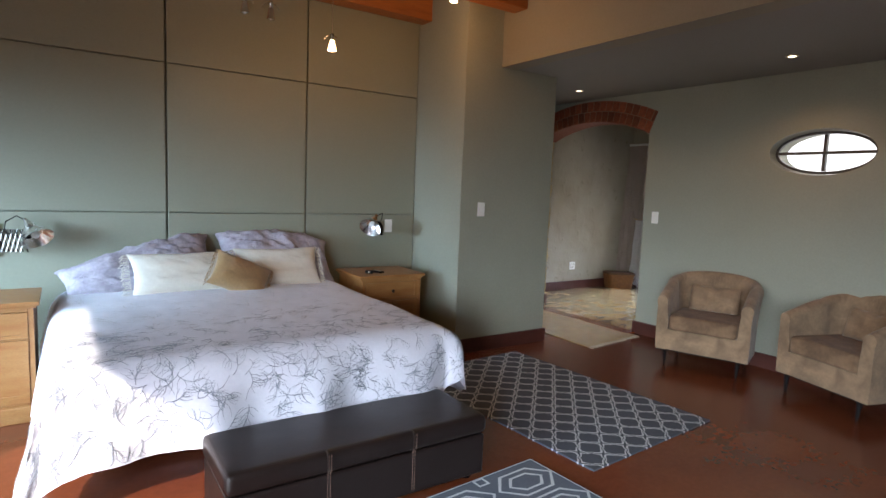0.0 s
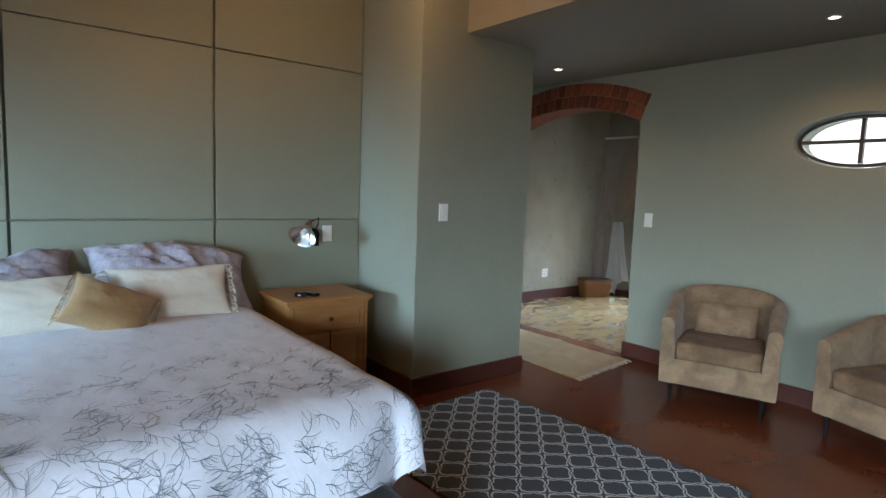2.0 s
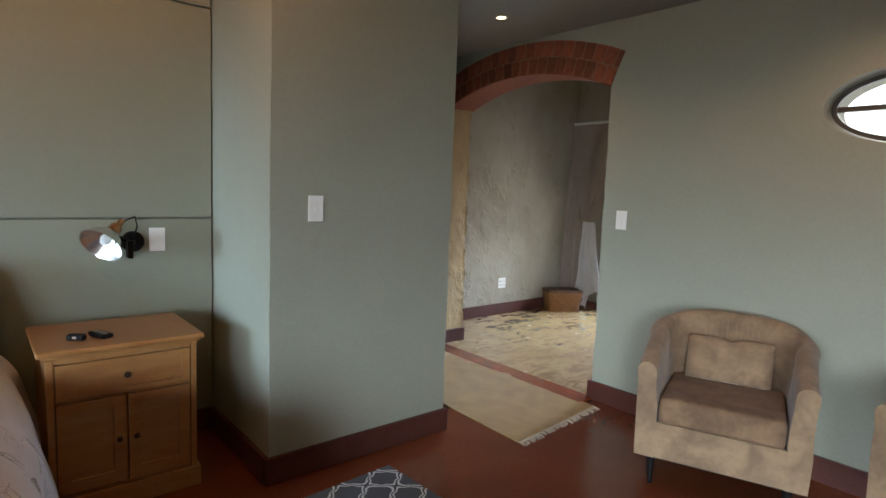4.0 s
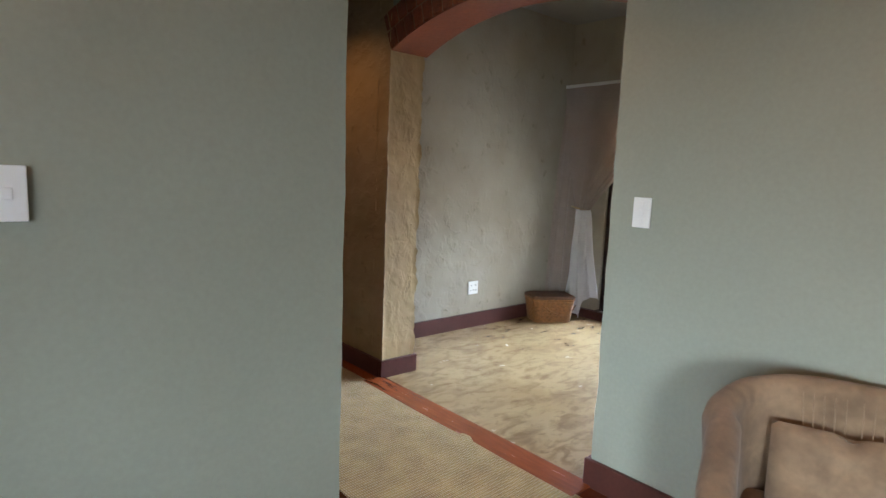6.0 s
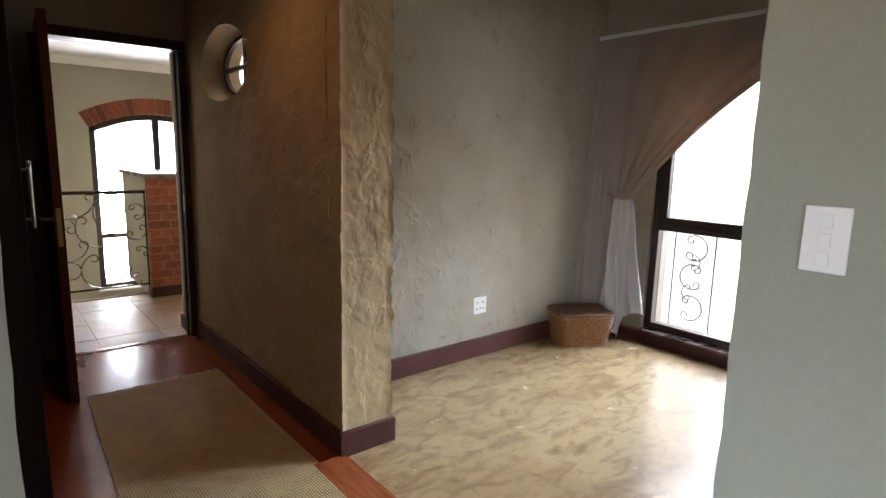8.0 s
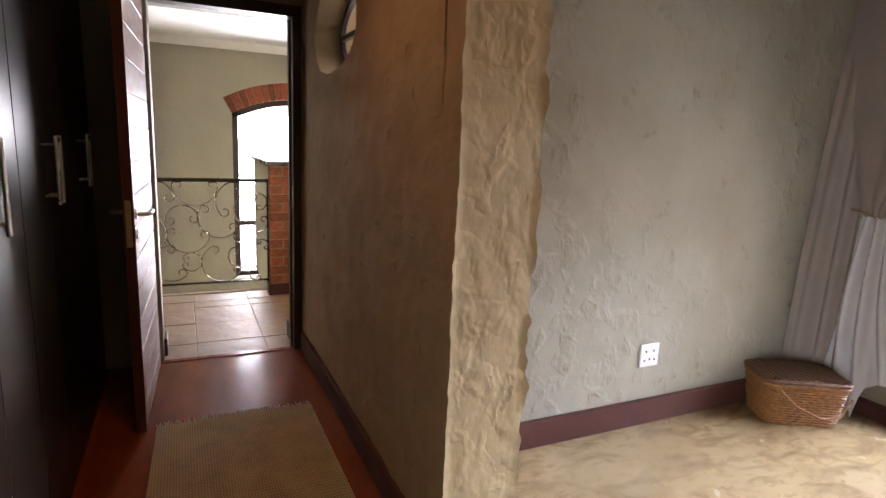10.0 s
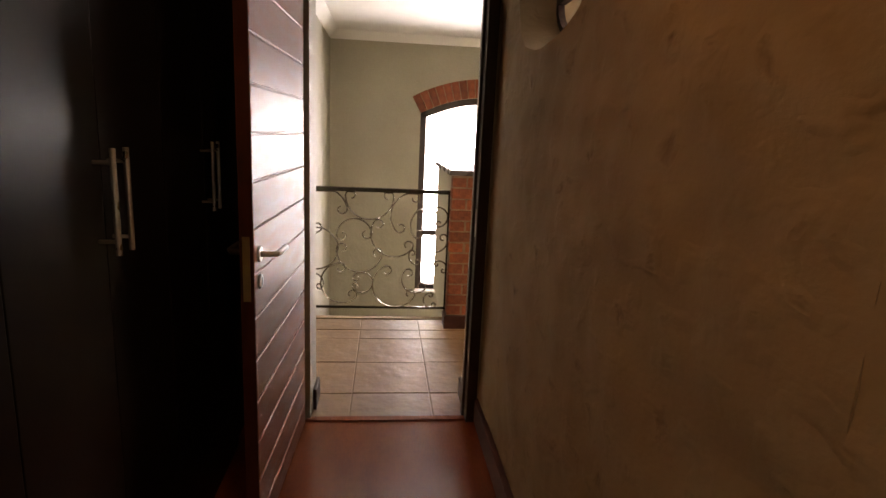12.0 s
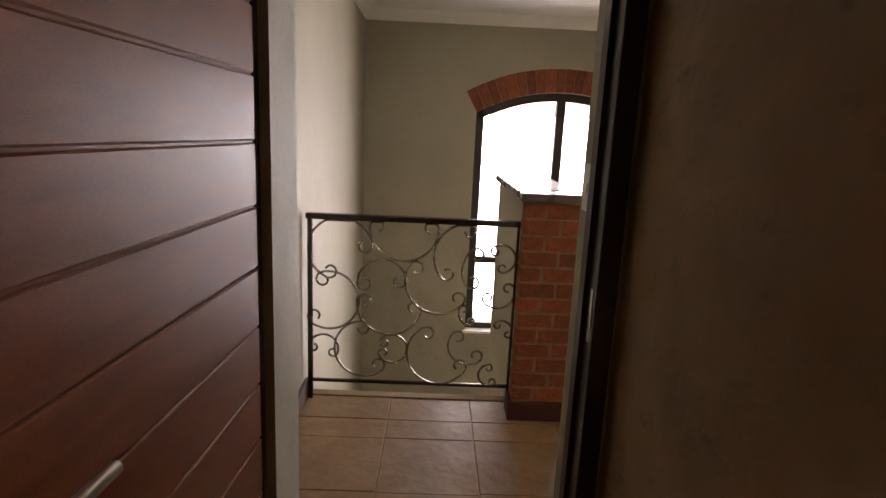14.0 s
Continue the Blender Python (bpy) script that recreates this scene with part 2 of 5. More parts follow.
STEEL = mat("brushed_steel", (0.55, 0.50, 0.43), 0.30, metal=1.0, var=0.05, bump=0.05, bump_scale=200)
COPPER = mat("copper_finish", (0.62, 0.30, 0.14), 0.28, metal=1.0, var=0.06, bump=0.02)
BRASS = mat("aged_brass", (0.55, 0.38, 0.16), 0.32, metal=1.0, var=0.08, bump=0.03)
IRON = mat("black_wrought_iron", (0.10, 0.09, 0.08), 0.25, metal=1.0, var=0.1, bump=0.08)
# Lighter copy of the iron: the scrolls' glints are put into its colour.
GLINT_IRON = mat("glinting_wrought_iron", (0.36, 0.34, 0.32), 0.24, metal=1.0, var=0.15, scale=14, bump=0.08)
PLASTIC = mat("white_plastic", (0.78, 0.77, 0.74), 0.35, var=0.02, bump=0.0)
BLACK = mat("black_plastic", (0.007, 0.006, 0.006), 0.6, var=0.05, bump=0.02, spec=0.12)
LEATHER = mat("dark_brown_leather", (0.014, 0.009, 0.008), 0.36, var=0.12, scale=6, bump=0.25, bump_scale=160, depth=0.003, bump2=0.18, bump2_scale=7, spec=0.3)
SUEDE = mat("taupe_suede", (0.28, 0.182, 0.105), 0.88, var=0.14, scale=6, fine=45, bump=0.2, bump_scale=240, depth=0.003, sheen=0.15, second=(0.15, 0.093, 0.052), spread=0.42, bump2=0.3, bump2_scale=9, distort=0.9)
# The chair's suede again, darkened: the seat's shade and nap put into colour.
SUEDE_SHADED = mat("shaded_brown_suede", (0.205, 0.122, 0.066), 0.9, var=0.18, scale=7, fine=40, bump=0.2, bump_scale=240, depth=0.003, sheen=0.05, second=(0.11, 0.062, 0.032), spread=0.32, bump2=0.3, bump2_scale=10, distort=0.6)
LILAC = mat("lilac_grey_cotton", (0.36, 0.33, 0.38), 0.85, var=0.12, scale=14, bump=0.25, bump_scale=26, second=(0.24, 0.215, 0.255), spread=0.3, sheen=0.1, bump2=0.5, bump2_scale=9)
CREAM = mat("cream_cotton", (0.60, 0.565, 0.49), 0.85, var=0.05, scale=9, bump=0.2, bump_scale=260, depth=0.003, bump2=0.06, bump2_scale=9)
TAN = mat("tan_silk", (0.30, 0.18, 0.075), 0.6, var=0.12, scale=9, bump=0.2, bump_scale=220, depth=0.003, sheen=0.3)
CURTAIN = mat("grey_taupe_curtain", (0.38, 0.315, 0.275), 0.85, var=0.08, scale=5, bump=0.2, bump_scale=300, depth=0.002, sheen=0.2)
SATIN = mat("satin_chrome", (0.86, 0.85, 0.84), 0.26, metal=1.0, var=0.03, bump=0.0)
LINING = mat("pale_curtain_lining", (0.80, 0.78, 0.79), 0.85, var=0.05, bump=0.1)


def let_through(m, colour, share):
    """Thin cloth that passes some of the light behind it."""
    nt = m.node_tree
    tr, mx = nt.nodes.new("ShaderNodeBsdfTranslucent"), nt.nodes.new("ShaderNodeMixShader")
    tr.inputs["Color"].default_value = (*colour, 1)
    mx.inputs[0].default_value = share
    nt.links.new(nt.nodes["Principled BSDF"].outputs[0], mx.inputs[1])
    nt.links.new(tr.outputs[0], mx.inputs[2])
    nt.links.new(mx.outputs[0], nt.nodes["Material Output"].inputs[0])


let_through(CURTAIN, (0.36, 0.24, 0.18), 0.30)
let_through(LINING, (0.60, 0.58, 0.58), 0.4)
WICKER = mat("honey_wicker", (0.30, 0.125, 0.036), 0.5, var=0.2, scale=30, bump=0.2, island=0.0)
WICKER_DARK = mat("dark_wicker_lid", (0.13, 0.055, 0.025), 0.5, var=0.2, scale=30, bump=0.2)
JUTE = jute_mat("woven_jute", (0.46, 0.315, 0.13), (0.18, 0.115, 0.042), 0.011)
FRINGE = mat("cream_fringe", (0.50, 0.44, 0.33), 0.95, var=0.1, bump=0.2)
TILE = mat("sandstone_tile", (0.27, 0.162, 0.074), 0.42, var=0.2, scale=3.2, fine=24, bump=0.16, bump_scale=16, bump2=0.35, bump2_scale=5, second=(0.195, 0.105, 0.048), spread=0.36, distort=1.2, rough_var=0.14, island=0.16)
GROUT = mat("sandy_grout", (0.24, 0.155, 0.08), 0.9, var=0.1)
SLAB = mat("dark_capping_stone", (0.10, 0.07, 0.06), 0.28, var=0.15, scale=8, bump=0.06)
LANDING = mat("olive_plaster", (0.36, 0.325, 0.24), 0.7, var=0.07, scale=2, bump=0.15, bump_scale=30, bump2=0.35, bump2_scale=4)
GROUND = mat("dry_ground", (0.30, 0.27, 0.20), 0.95, var=0.2, scale=0.6, bump=0.3, bump_scale=4)
BULB = glow("warm_bulb", (1.0, 0.66, 0.32), 7.0)
SPOT = glow("spot_glow", (1.0, 0.82, 0.55), 3.0)
GLASS = glass_mat("window_glass")


# ---- helpers ----
def part(name, bm, material, parent=None, label="", smooth=False):
    """Links a bmesh as one mesh object, under a thing or a part."""
    me = bpy.data.meshes.new(name)
    bmesh.ops.recalc_face_normals(bm, faces=bm.faces)
    bm.to_mesh(me)
    bm.free()
    me.materials.append(material)
    if smooth:
        for p in me.polygons:
            p.use_smooth = True
        me.set_sharp_from_angle(angle=radians(48))
    ob = new(name, me)
    if parent is not None:
        ob.parent = parent
    if label:
        ob["label"] = label
    return ob


def thing(name, m, label, category, group="", kind=""):
    ob = new(name)
    ob.matrix_world = m
    return tagged(ob, label, category, group, kind)


def bx(x0, x1, y0, y1, z0, z1, bevel=0.0, seg=2, bm=None):
    """A box, with rounded edges if bevel is given."""
    own = bm is None
    bm = bm or bmesh.new()
    vs = [bm.verts.new((x, y, z)) for z in (z0, z1) for y in (y0, y1) for x in (x0, x1)]
    for f in ((0, 2, 3, 1), (4, 5, 7, 6), (0, 1, 5, 4), (2, 6, 7, 3), (0, 4, 6, 2), (1, 3, 7, 5)):
        bm.faces.new([vs[i] for i in f])
    if bevel and own:
        bmesh.ops.bevel(bm, geom=bm.edges[:], offset=bevel, segments=seg, profile=0.6, affect="EDGES")
    return bm


def cyl(p, q, r, r2=None, n=14, bm=None):
    """A round bar from p to q."""
    bm = bm or bmesh.new()
    p, q = Vector(p), Vector(q)
    r2 = r if r2 is None else r2
    turn = (q - p).to_track_quat("Z", "Y").to_matrix()
    rings = [[bm.verts.new(c + turn @ Vector((rr * math.cos(a), rr * math.sin(a), 0))) for a in [2 * math.pi * i / n for i in range(n)]] for c, rr in ((p, r), (q, r2))]
    for i in range(n):
        j = (i + 1) % n
        bm.faces.new((rings[0][i], rings[0][j], rings[1][j], rings[1][i]))
    bm.faces.new(rings[0][::-1])
    bm.faces.new(rings[1])
    return bm


def tube(pts, r, n=8, closed=False, bm=None, taper=1.0):
    """A bent bar along pts."""
    bm = bm or bmesh.new()
    pts = [Vector(p) for p in pts]
    rings = []
    ref = Vector((0.31, 0.2, 0.93))
    for i, p in enumerate(pts):
        a = pts[i - 1] if i or closed else pts[0]
        b = pts[(i + 1) % len(pts)] if i + 1 < len(pts) or closed else pts[-1]
        d = (b - a).normalized()
        u = d.cross(ref).normalized()
        v = d.cross(u)
        rr = r * (1 + (taper - 1) * i / max(1, len(pts) - 1))
        rings.append([bm.verts.new(p + u * rr * math.cos(2 * math.pi * k / n) + v * rr * math.sin(2 * math.pi * k / n)) for k in range(n)])
    for i in range(len(rings) - (0 if closed else 1)):
        A, B = rings[i], rings[(i + 1) % len(rings)]
        for k in range(n):
            bm.faces.new((A[k], A[(k + 1) % n], B[(k + 1) % n], B[k]))
    if not closed:
        bm.faces.new(rings[0][::-1])
        bm.faces.new(rings[-1])
    return bm


def lathe(profile, n=28, bm=None):
    """A turned body about z, from (radius, height) pairs."""
    bm = bm or bmesh.new()
    rings = [[bm.verts.new((r * math.cos(2 * math.pi * k / n), r * math.sin(2 * math.pi * k / n), z)) for k in range(n)] for r, z in profile]
    for A, B in zip(rings, rings[1:]):
        for k in range(n):
            bm.faces.new((A[k], A[(k + 1) % n], B[(k + 1) % n], B[k]))
    return bm


def sheet(fn, nu, nv, bm=None, thick=0.0):
    """A surface fn(u, v) over 0..1; thick gives it a back."""
    bm = bm or bmesh.new()
    g = [[bm.verts.new(fn(i / nu, j / nv)) for i in range(nu + 1)] for j in range(nv + 1)]
    for j in range(nv):
        for i in range(nu):
            bm.faces.new((g[j][i], g[j][i + 1], g[j + 1][i + 1], g[j + 1][i]))
    if thick:
        bmesh.ops.recalc_face_normals(bm, faces=bm.faces)
        bmesh.ops.solidify(bm, geom=bm.faces[:], thickness=thick)
    return bm


def wob(p, amp, scale=5.0):
    """Hand-plastered unevenness at a place."""
    v = Vector(p)
    return amp * (noise.noise_vector(v * scale) + 0.5 * noise.noise_vector(v * scale * 2.7) + 0.25 * noise.noise_vector(v * scale * 6.5))


def rough_block(x0, x1, y0, y1, z0, z1, step, amp, scale=5.0, calm=None, flush=None, lip=0.0):
    """A block with hand-plastered faces and uneven corners; calm: the y at which the unevenness has died away."""
    bm = bmesh.new()
    nx, ny, nz = [max(1, round((b - a) / step)) for a, b in ((x0, x1), (y0, y1), (z0, z1))]
    seen = {}

    def v(i, j, k):
        if (i, j, k) not in seen:
            p = Vector((x0 + (x1 - x0) * i / nx, y0 + (y1 - y0) * j / ny, z0 + (z1 - z0) * k / nz))
            w = wob(p, amp, scale)
            w.z = 0
            if lip and i in (0, nx) and j == 0:
                w += Vector((1 if i else -1, -1, 0)) * lip * max(0.0, noise.noise(Vector((i, j, p.z * 7))) + 0.5 * noise.noise(Vector((i, j, p.z * 23))) + 0.25)
            if calm is not None:
                w *= min(1.0, abs(p.y - calm) / 0.2)
            if flush is not None:
                w.y *= min(1.0, abs(p.y - flush) / 0.06)
            seen[i, j, k] = bm.verts.new(p + w)
        return seen[i, j, k]

    for i in range(nx):
        for k in range(nz):
            for j in (0, ny):
                bm.faces.new((v(i, j, k), v(i + 1, j, k), v(i + 1, j, k + 1), v(i, j, k + 1)))
    for j in range(ny):
        for k in range(nz):
            for i in (0, nx):
                bm.faces.new((v(i, j, k), v(i, j + 1, k), v(i, j + 1, k + 1), v(i, j, k + 1)))
    for i in range(nx):
        for j in range(ny):
            for k in (0, nz):
                bm.faces.new((v(i, j, k), v(i + 1, j, k), v(i + 1, j + 1, k), v(i, j + 1, k)))
    return bm


def oval_wall(x0, x1, y0, y1, z0, z1, cy, cz, ry, rz, step=0.04, amp=0.0, flare=0.0, scale=5.0):
    """A wall across x with an oval opening through it; flare widens the opening on the room's side."""
    bm = bmesh.new()
    ny, nz = round((y1 - y0) / step), round((z1 - z0) / step)
    def radius(p, f):
        return math.hypot((p[0] - cy) / (ry + f), (p[1] - cz) / (rz + f))

    def spot(j, k):
        return y0 + (y1 - y0) * j / ny, z0 + (z1 - z0) * k / nz

    keep = [(j, k) for j in range(ny) for k in range(nz) if radius((spot(j, k)[0] + (y1 - y0) / ny / 2, spot(j, k)[1] + (z1 - z0) / nz / 2), flare) > 1.0]
    inner = set(keep)
    rim = set()
    for j in range(ny):
        for k in range(nz):
            if (j, k) not in inner:
                rim |= {(j, k), (j + 1, k), (j, k + 1), (j + 1, k + 1)}
    made = {}

    def v(j, k, side):
        if (j, k, side) not in made:
            y, z = spot(j, k)
            if (j, k) in rim:
                d = math.hypot(y - cy, z - cz)
                f = flare if side == 0 else 0.0
                c, s_ = (y - cy) / d, (z - cz) / d
                e = 1 / math.sqrt((c / (ry + f)) ** 2 + (s_ / (rz + f)) ** 2)
                y, z = cy + c * e, cz + s_ * e
            x = x0 if side == 0 else x1
            if side == 0 and amp:
                x += wob((x, y, z), amp, scale).x
            made[j, k, side] = bm.verts.new((x, y, z))
        return made[j, k, side]

    for j, k in keep:
        for side in (0, 1):
            bm.faces.new((v(j, k, side), v(j + 1, k, side), v(j + 1, k + 1, side), v(j, k + 1, side)))
        for dj, dk, a, b in ((-1, 0, (j, k), (j, k + 1)), (1, 0, (j + 1, k), (j + 1, k + 1)), (0, -1, (j, k), (j + 1, k)), (0, 1, (j, k + 1), (j + 1, k + 1))):
            if (j + dj, k + dk) not in inner:
                bm.faces.new((v(*a, 0), v(*b, 0), v(*b, 1), v(*a, 1)))
    return bm


def setting(name, bm, material, label="", category="", smooth=False):
    ob = part(name, bm, material, None, label, smooth)
    return tagged(ob, label, category, kind="structure")


# ---- large structure ----
HEAD_Y, PIER_Y, PIER_X0, PIER_X1 = 4.67, 3.895, 3.105, 4.165
RIGHT_X, RIGHT_X1, ARCH_Y0, ARCH_Y1 = 5.354, 5.63, 3.70, 5.348
LOW_Z, HIGH_Z = 2.545, 3.40
WEST_X, SOUTH_Y = -1.7, -3.2
DOOR_Y = 7.53

setting("floor", bx(WEST_X - 0.3, RIGHT_X, SOUTH_Y - 0.3, HEAD_Y + 0.28, -0.2, 0.0), RED_FLOOR, "polished red-brown cement floor", "floor")
setting("floor_passage", bx(3.5, RIGHT_X, HEAD_Y + 0.28, DOOR_Y + 0.02, -0.2, 0.0), PASSAGE_FLOOR, "polished orange-red cement passage floor", "floor")
setting("floor_alcove", bx(RIGHT_X, 8.30, 3.2, 6.2, -0.2, 0.001), SCREED, "mottled cream polished screed floor", "floor")
setting("ground", bx(-300, 300, -300, 300, -3.4, -3.2), GROUND, "dry ground outside", "ground")

# bedroom walls
wall_n = setting("wall_north", bx(WEST_X - 0.3, PIER_X0 + 0.2, HEAD_Y + 0.032, HEAD_Y + 0.28, 0, HIGH_Z), PANEL, "sage painted panelled headboard wall", "wall")
setting("wall_pier", rough_block(PIER_X0, PIER_X1, PIER_Y, HEAD_Y + 0.28, 0, HIGH_Z, 0.045, 0.0040, 4.0), SAGE, "sage painted plaster pier with uneven corner", "wall", True)
bm = bx(WEST_X - 0.3, WEST_X, SOUTH_Y, -2.75, 0, HIGH_Z)
bx(WEST_X - 0.3, WEST_X, -1.05, -0.4, 0, HIGH_Z, bm=bm)
bx(WEST_X - 0.3, WEST_X, 1.95, 2.75, 0, HIGH_Z, bm=bm)
bx(WEST_X - 0.3, WEST_X, 4.15, HEAD_Y + 0.28, 0, HIGH_Z, bm=bm)
# Head of an unseen opening, added to let the corner fill in.
bx(WEST_X - 0.3, WEST_X, -2.75, -1.05, 2.15, HIGH_Z, bm=bm)
bx(WEST_X - 0.3, WEST_X, -0.4, 1.95, 2.50, HIGH_Z, bm=bm)
bx(WEST_X - 0.3, WEST_X, 2.75, 4.15, 1.90, HIGH_Z, bm=bm)
bx(WEST_X - 0.3, WEST_X, 2.75, 4.15, 0, 0.6, bm=bm)
setting("wall_west", bm, SAGE, "sage painted wall with garden door and window openings, one added for fill light", "wall")
setting("wall_south", bx(WEST_X - 0.3, RIGHT_X1, SOUTH_Y - 0.3, SOUTH_Y, 0, HIGH_Z), SAGE, "plain sage painted wall", "wall")
bm = oval_wall(RIGHT_X, RIGHT_X1, 0.6, 3.45, 0.0, LOW_Z, 2.073, 1.879, 0.378, 0.170, 0.02, 0.0, 0.018)
bx(RIGHT_X, RIGHT_X1, SOUTH_Y, 0.6, 0, LOW_Z, bm=bm)
setting("wall_east", bm, SAGE, "sage painted wall with an oval window", "wall")
setting("wall_east_end", rough_block(RIGHT_X, RIGHT_X1, 3.45, ARCH_Y0, 0, LOW_Z, 0.035, 0.006, 4.0, 3.45), SAGE, "sage painted wall end beside the arch", "wall", True)
setting("wall_bulkhead", bx(3.49, 3.66, SOUTH_Y, PIER_Y, LOW_Z, HIGH_Z), BULK, "tan painted bulkhead", "wall")
setting("ceiling_low", bx(3.50, RIGHT_X1, SOUTH_Y, DOOR_Y + 0.2, LOW_Z + 0.004, LOW_Z + 0.2), CEIL, "grey painted low ceiling", "ceiling")
setting("ceiling_high", bx(WEST_X - 0.3, 3.66, SOUTH_Y - 0.3, HEAD_Y + 0.28, HIGH_Z, HIGH_Z + 0.2), BULK, "tan high ceiling over the bed", "ceiling")

# arch between bedroom passage and alcove
CY, SPAN, SPRING, RISE = (ARCH_Y0 + ARCH_Y1) / 2, ARCH_Y1 - ARCH_Y0, 2.13, 0.17
ARCH_R = ((SPAN / 2) ** 2 + RISE ** 2) / (2 * RISE)
ARCH_CZ = SPRING + RISE - ARCH_R
HALF = math.asin(SPAN / 2 / ARCH_R)
bm = bmesh.new()
rows = []
for x in (RIGHT_X, RIGHT_X1):
    row = []
    for i in range(25):
        a = -HALF + 2 * HALF * i / 24
        y, z = CY + (ARCH_R + 0.10) * math.sin(a), ARCH_CZ + (ARCH_R + 0.10) * math.cos(a)
        row.append((bm.verts.new((x, y, z)), bm.verts.new((x, y, LOW_Z + 0.25))))
    rows.append(row)
for i in range(24):
    for r in rows:
        bm.faces.new((r[i][0], r[i + 1][0], r[i + 1][1], r[i][1]))
    bm.faces.new((rows[0][i][0], rows[0][i + 1][0], rows[1][i + 1][0], rows[1][i][0]))
setting("wall_over_arch", bm, SAGE, "sage painted wall over the brick arch", "wall")

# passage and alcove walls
pillar = setting("wall_passage_pillar", rough_block(5.35, 5.605, ARCH_Y1, 5.47, 0, LOW_Z + 0.2, 0.0122, 0.0055, 6.0, None, 5.47, 0.018), SAGE_DAUBED_LIT, "roughly plastered sage wall end", "wall", True)
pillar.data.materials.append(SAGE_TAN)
# Side toward the passage takes the dimmer tone, without the painted-in light.
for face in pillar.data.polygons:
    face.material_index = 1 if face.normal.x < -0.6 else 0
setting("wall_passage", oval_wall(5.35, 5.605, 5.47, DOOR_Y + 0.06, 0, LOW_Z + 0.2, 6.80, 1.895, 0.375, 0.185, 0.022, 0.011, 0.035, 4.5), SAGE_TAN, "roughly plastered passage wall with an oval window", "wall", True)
setting("wall_alcove_north", rough_block(RIGHT_X1 - 0.02, 8.3, 5.97, 6.25, 0, 2.9, 0.032, 0.008, 4.5), SAGE_ROUGH, "roughly plastered sage alcove wall", "wall", True)
WIN_X, WY0, WY1, WZ0, WZ1 = 8.03, 3.75, 5.47, 0.10, 2.12
bm = bx(WIN_X, WIN_X + 0.28, WY1, 6.0, 0, 2.9)
bx(WIN_X, WIN_X + 0.28, 3.2, WY0, 0, 2.9, bm=bm)
bx(WIN_X, WIN_X + 0.28, WY0, WY1, WZ1, 2.9, bm=bm)
bx(WIN_X, WIN_X + 0.28, WY0, WY1, 0, WZ0, bm=bm)
setting("wall_alcove_east", bm, SAGE_ROUGH, "sage plastered window wall of the alcove", "wall")
setting("wall_alcove_south", bx(RIGHT_X1, 8.3, 3.2, 3.42, 0, 2.9), SAGE_ROUGH, "sage plastered alcove wall", "wall")
setting("ceiling_alcove", bx(RIGHT_X, 8.3, 3.2, 6.25, 2.9, 3.0), CEIL, "grey painted alcove ceiling", "ceiling")
setting("wall_behind_closet", bx(3.5, 3.6, HEAD_Y + 0.28, DOOR_Y, 0, LOW_Z), SAGE, "sage painted wall behind the wardrobes", "wall")

# door wall and landing
DX0, DX1 = 4.505, 5.285
bm = bx(3.5, DX0 - 0.052, DOOR_Y, DOOR_Y + 0.012, 0, LOW_Z)
bx(3.5, 4.526, DOOR_Y + 0.012, DOOR_Y + 0.25, 0, LOW_Z, bm=bm)
bx(DX1 + 0.05, 5.66, DOOR_Y, DOOR_Y + 0.09, 0, LOW_Z, bm=bm)
bx(5.302, 5.66, DOOR_Y + 0.09, DOOR_Y + 0.25, 0, LOW_Z, bm=bm)
bx(DX0 - 0.052, DX1 + 0.05, DOOR_Y, DOOR_Y + 0.09, 2.112, LOW_Z, bm=bm)
bx(4.522, 5.302, DOOR_Y + 0.09, DOOR_Y + 0.25, 2.06, LOW_Z, bm=bm)
setting("wall_door", bm, LANDING, "sage painted wall round the doorway", "wall")
LAND_X0, LAND_X1, LAND_Y1, LAND_Z = 4.25, 7.2, 11.38, 2.415
setting("floor_landing", bx(LAND_X0, LAND_X1, DOOR_Y + 0.02, 9.10, -0.25, -0.0045), GROUT, "sandy grout under landing tiles", "floor")
setting("floor_stairwell", bx(LAND_X0, LAND_X1, 9.10, LAND_Y1, -2.9, -2.7), TILE, "tiled floor below the stairwell", "floor")
setting("wall_landing_west", bx(LAND_X0 - 0.25, LAND_X0, DOOR_Y + 0.25, LAND_Y1 + 0.3, -2.9, LAND_Z + 0.1), LANDING, "sage painted landing wall", "wall")
setting("wall_landing_east", bx(LAND_X1, LAND_X1 + 0.25, DOOR_Y + 0.24, LAND_Y1 + 0.3, -2.9, LAND_Z + 0.1), LANDING, "sage painted landing wall", "wall")
setting("wall_landing_south", bx(5.66, LAND_X1, DOOR_Y, DOOR_Y + 0.24, -0.2, LAND_Z), LANDING, "sage painted landing wall", "wall")
setting("wall_landing_drop", bx(LAND_X0, LAND_X1, 9.0, 9.098, -2.9, -0.25), LANDING, "sage painted wall under the landing edge", "wall")
setting("ceiling_landing", bx(LAND_X0 - 0.2, LAND_X1 + 0.2, DOOR_Y + 0.1, LAND_Y1 + 0.2, LAND_Z, LAND_Z + 0.15), WHITE_CEIL, "white landing ceiling", "ceiling")

# ---- setting details ----
for i, (x0, x1) in enumerate(((WEST_X, -0.18), (-0.18, 0.911), (0.911, 2.003), (2.003, PIER_X0))):
    for z0, z1 in ((0.0, 1.199), (1.199, 2.310), (2.310, HIGH_Z)):
        part("panel", bx(x0 + 0.008, x1 - 0.008, HEAD_Y, HEAD_Y + 0.031, z0 + 0.005, z1 - 0.005, 0.003), PANEL, wall_n)


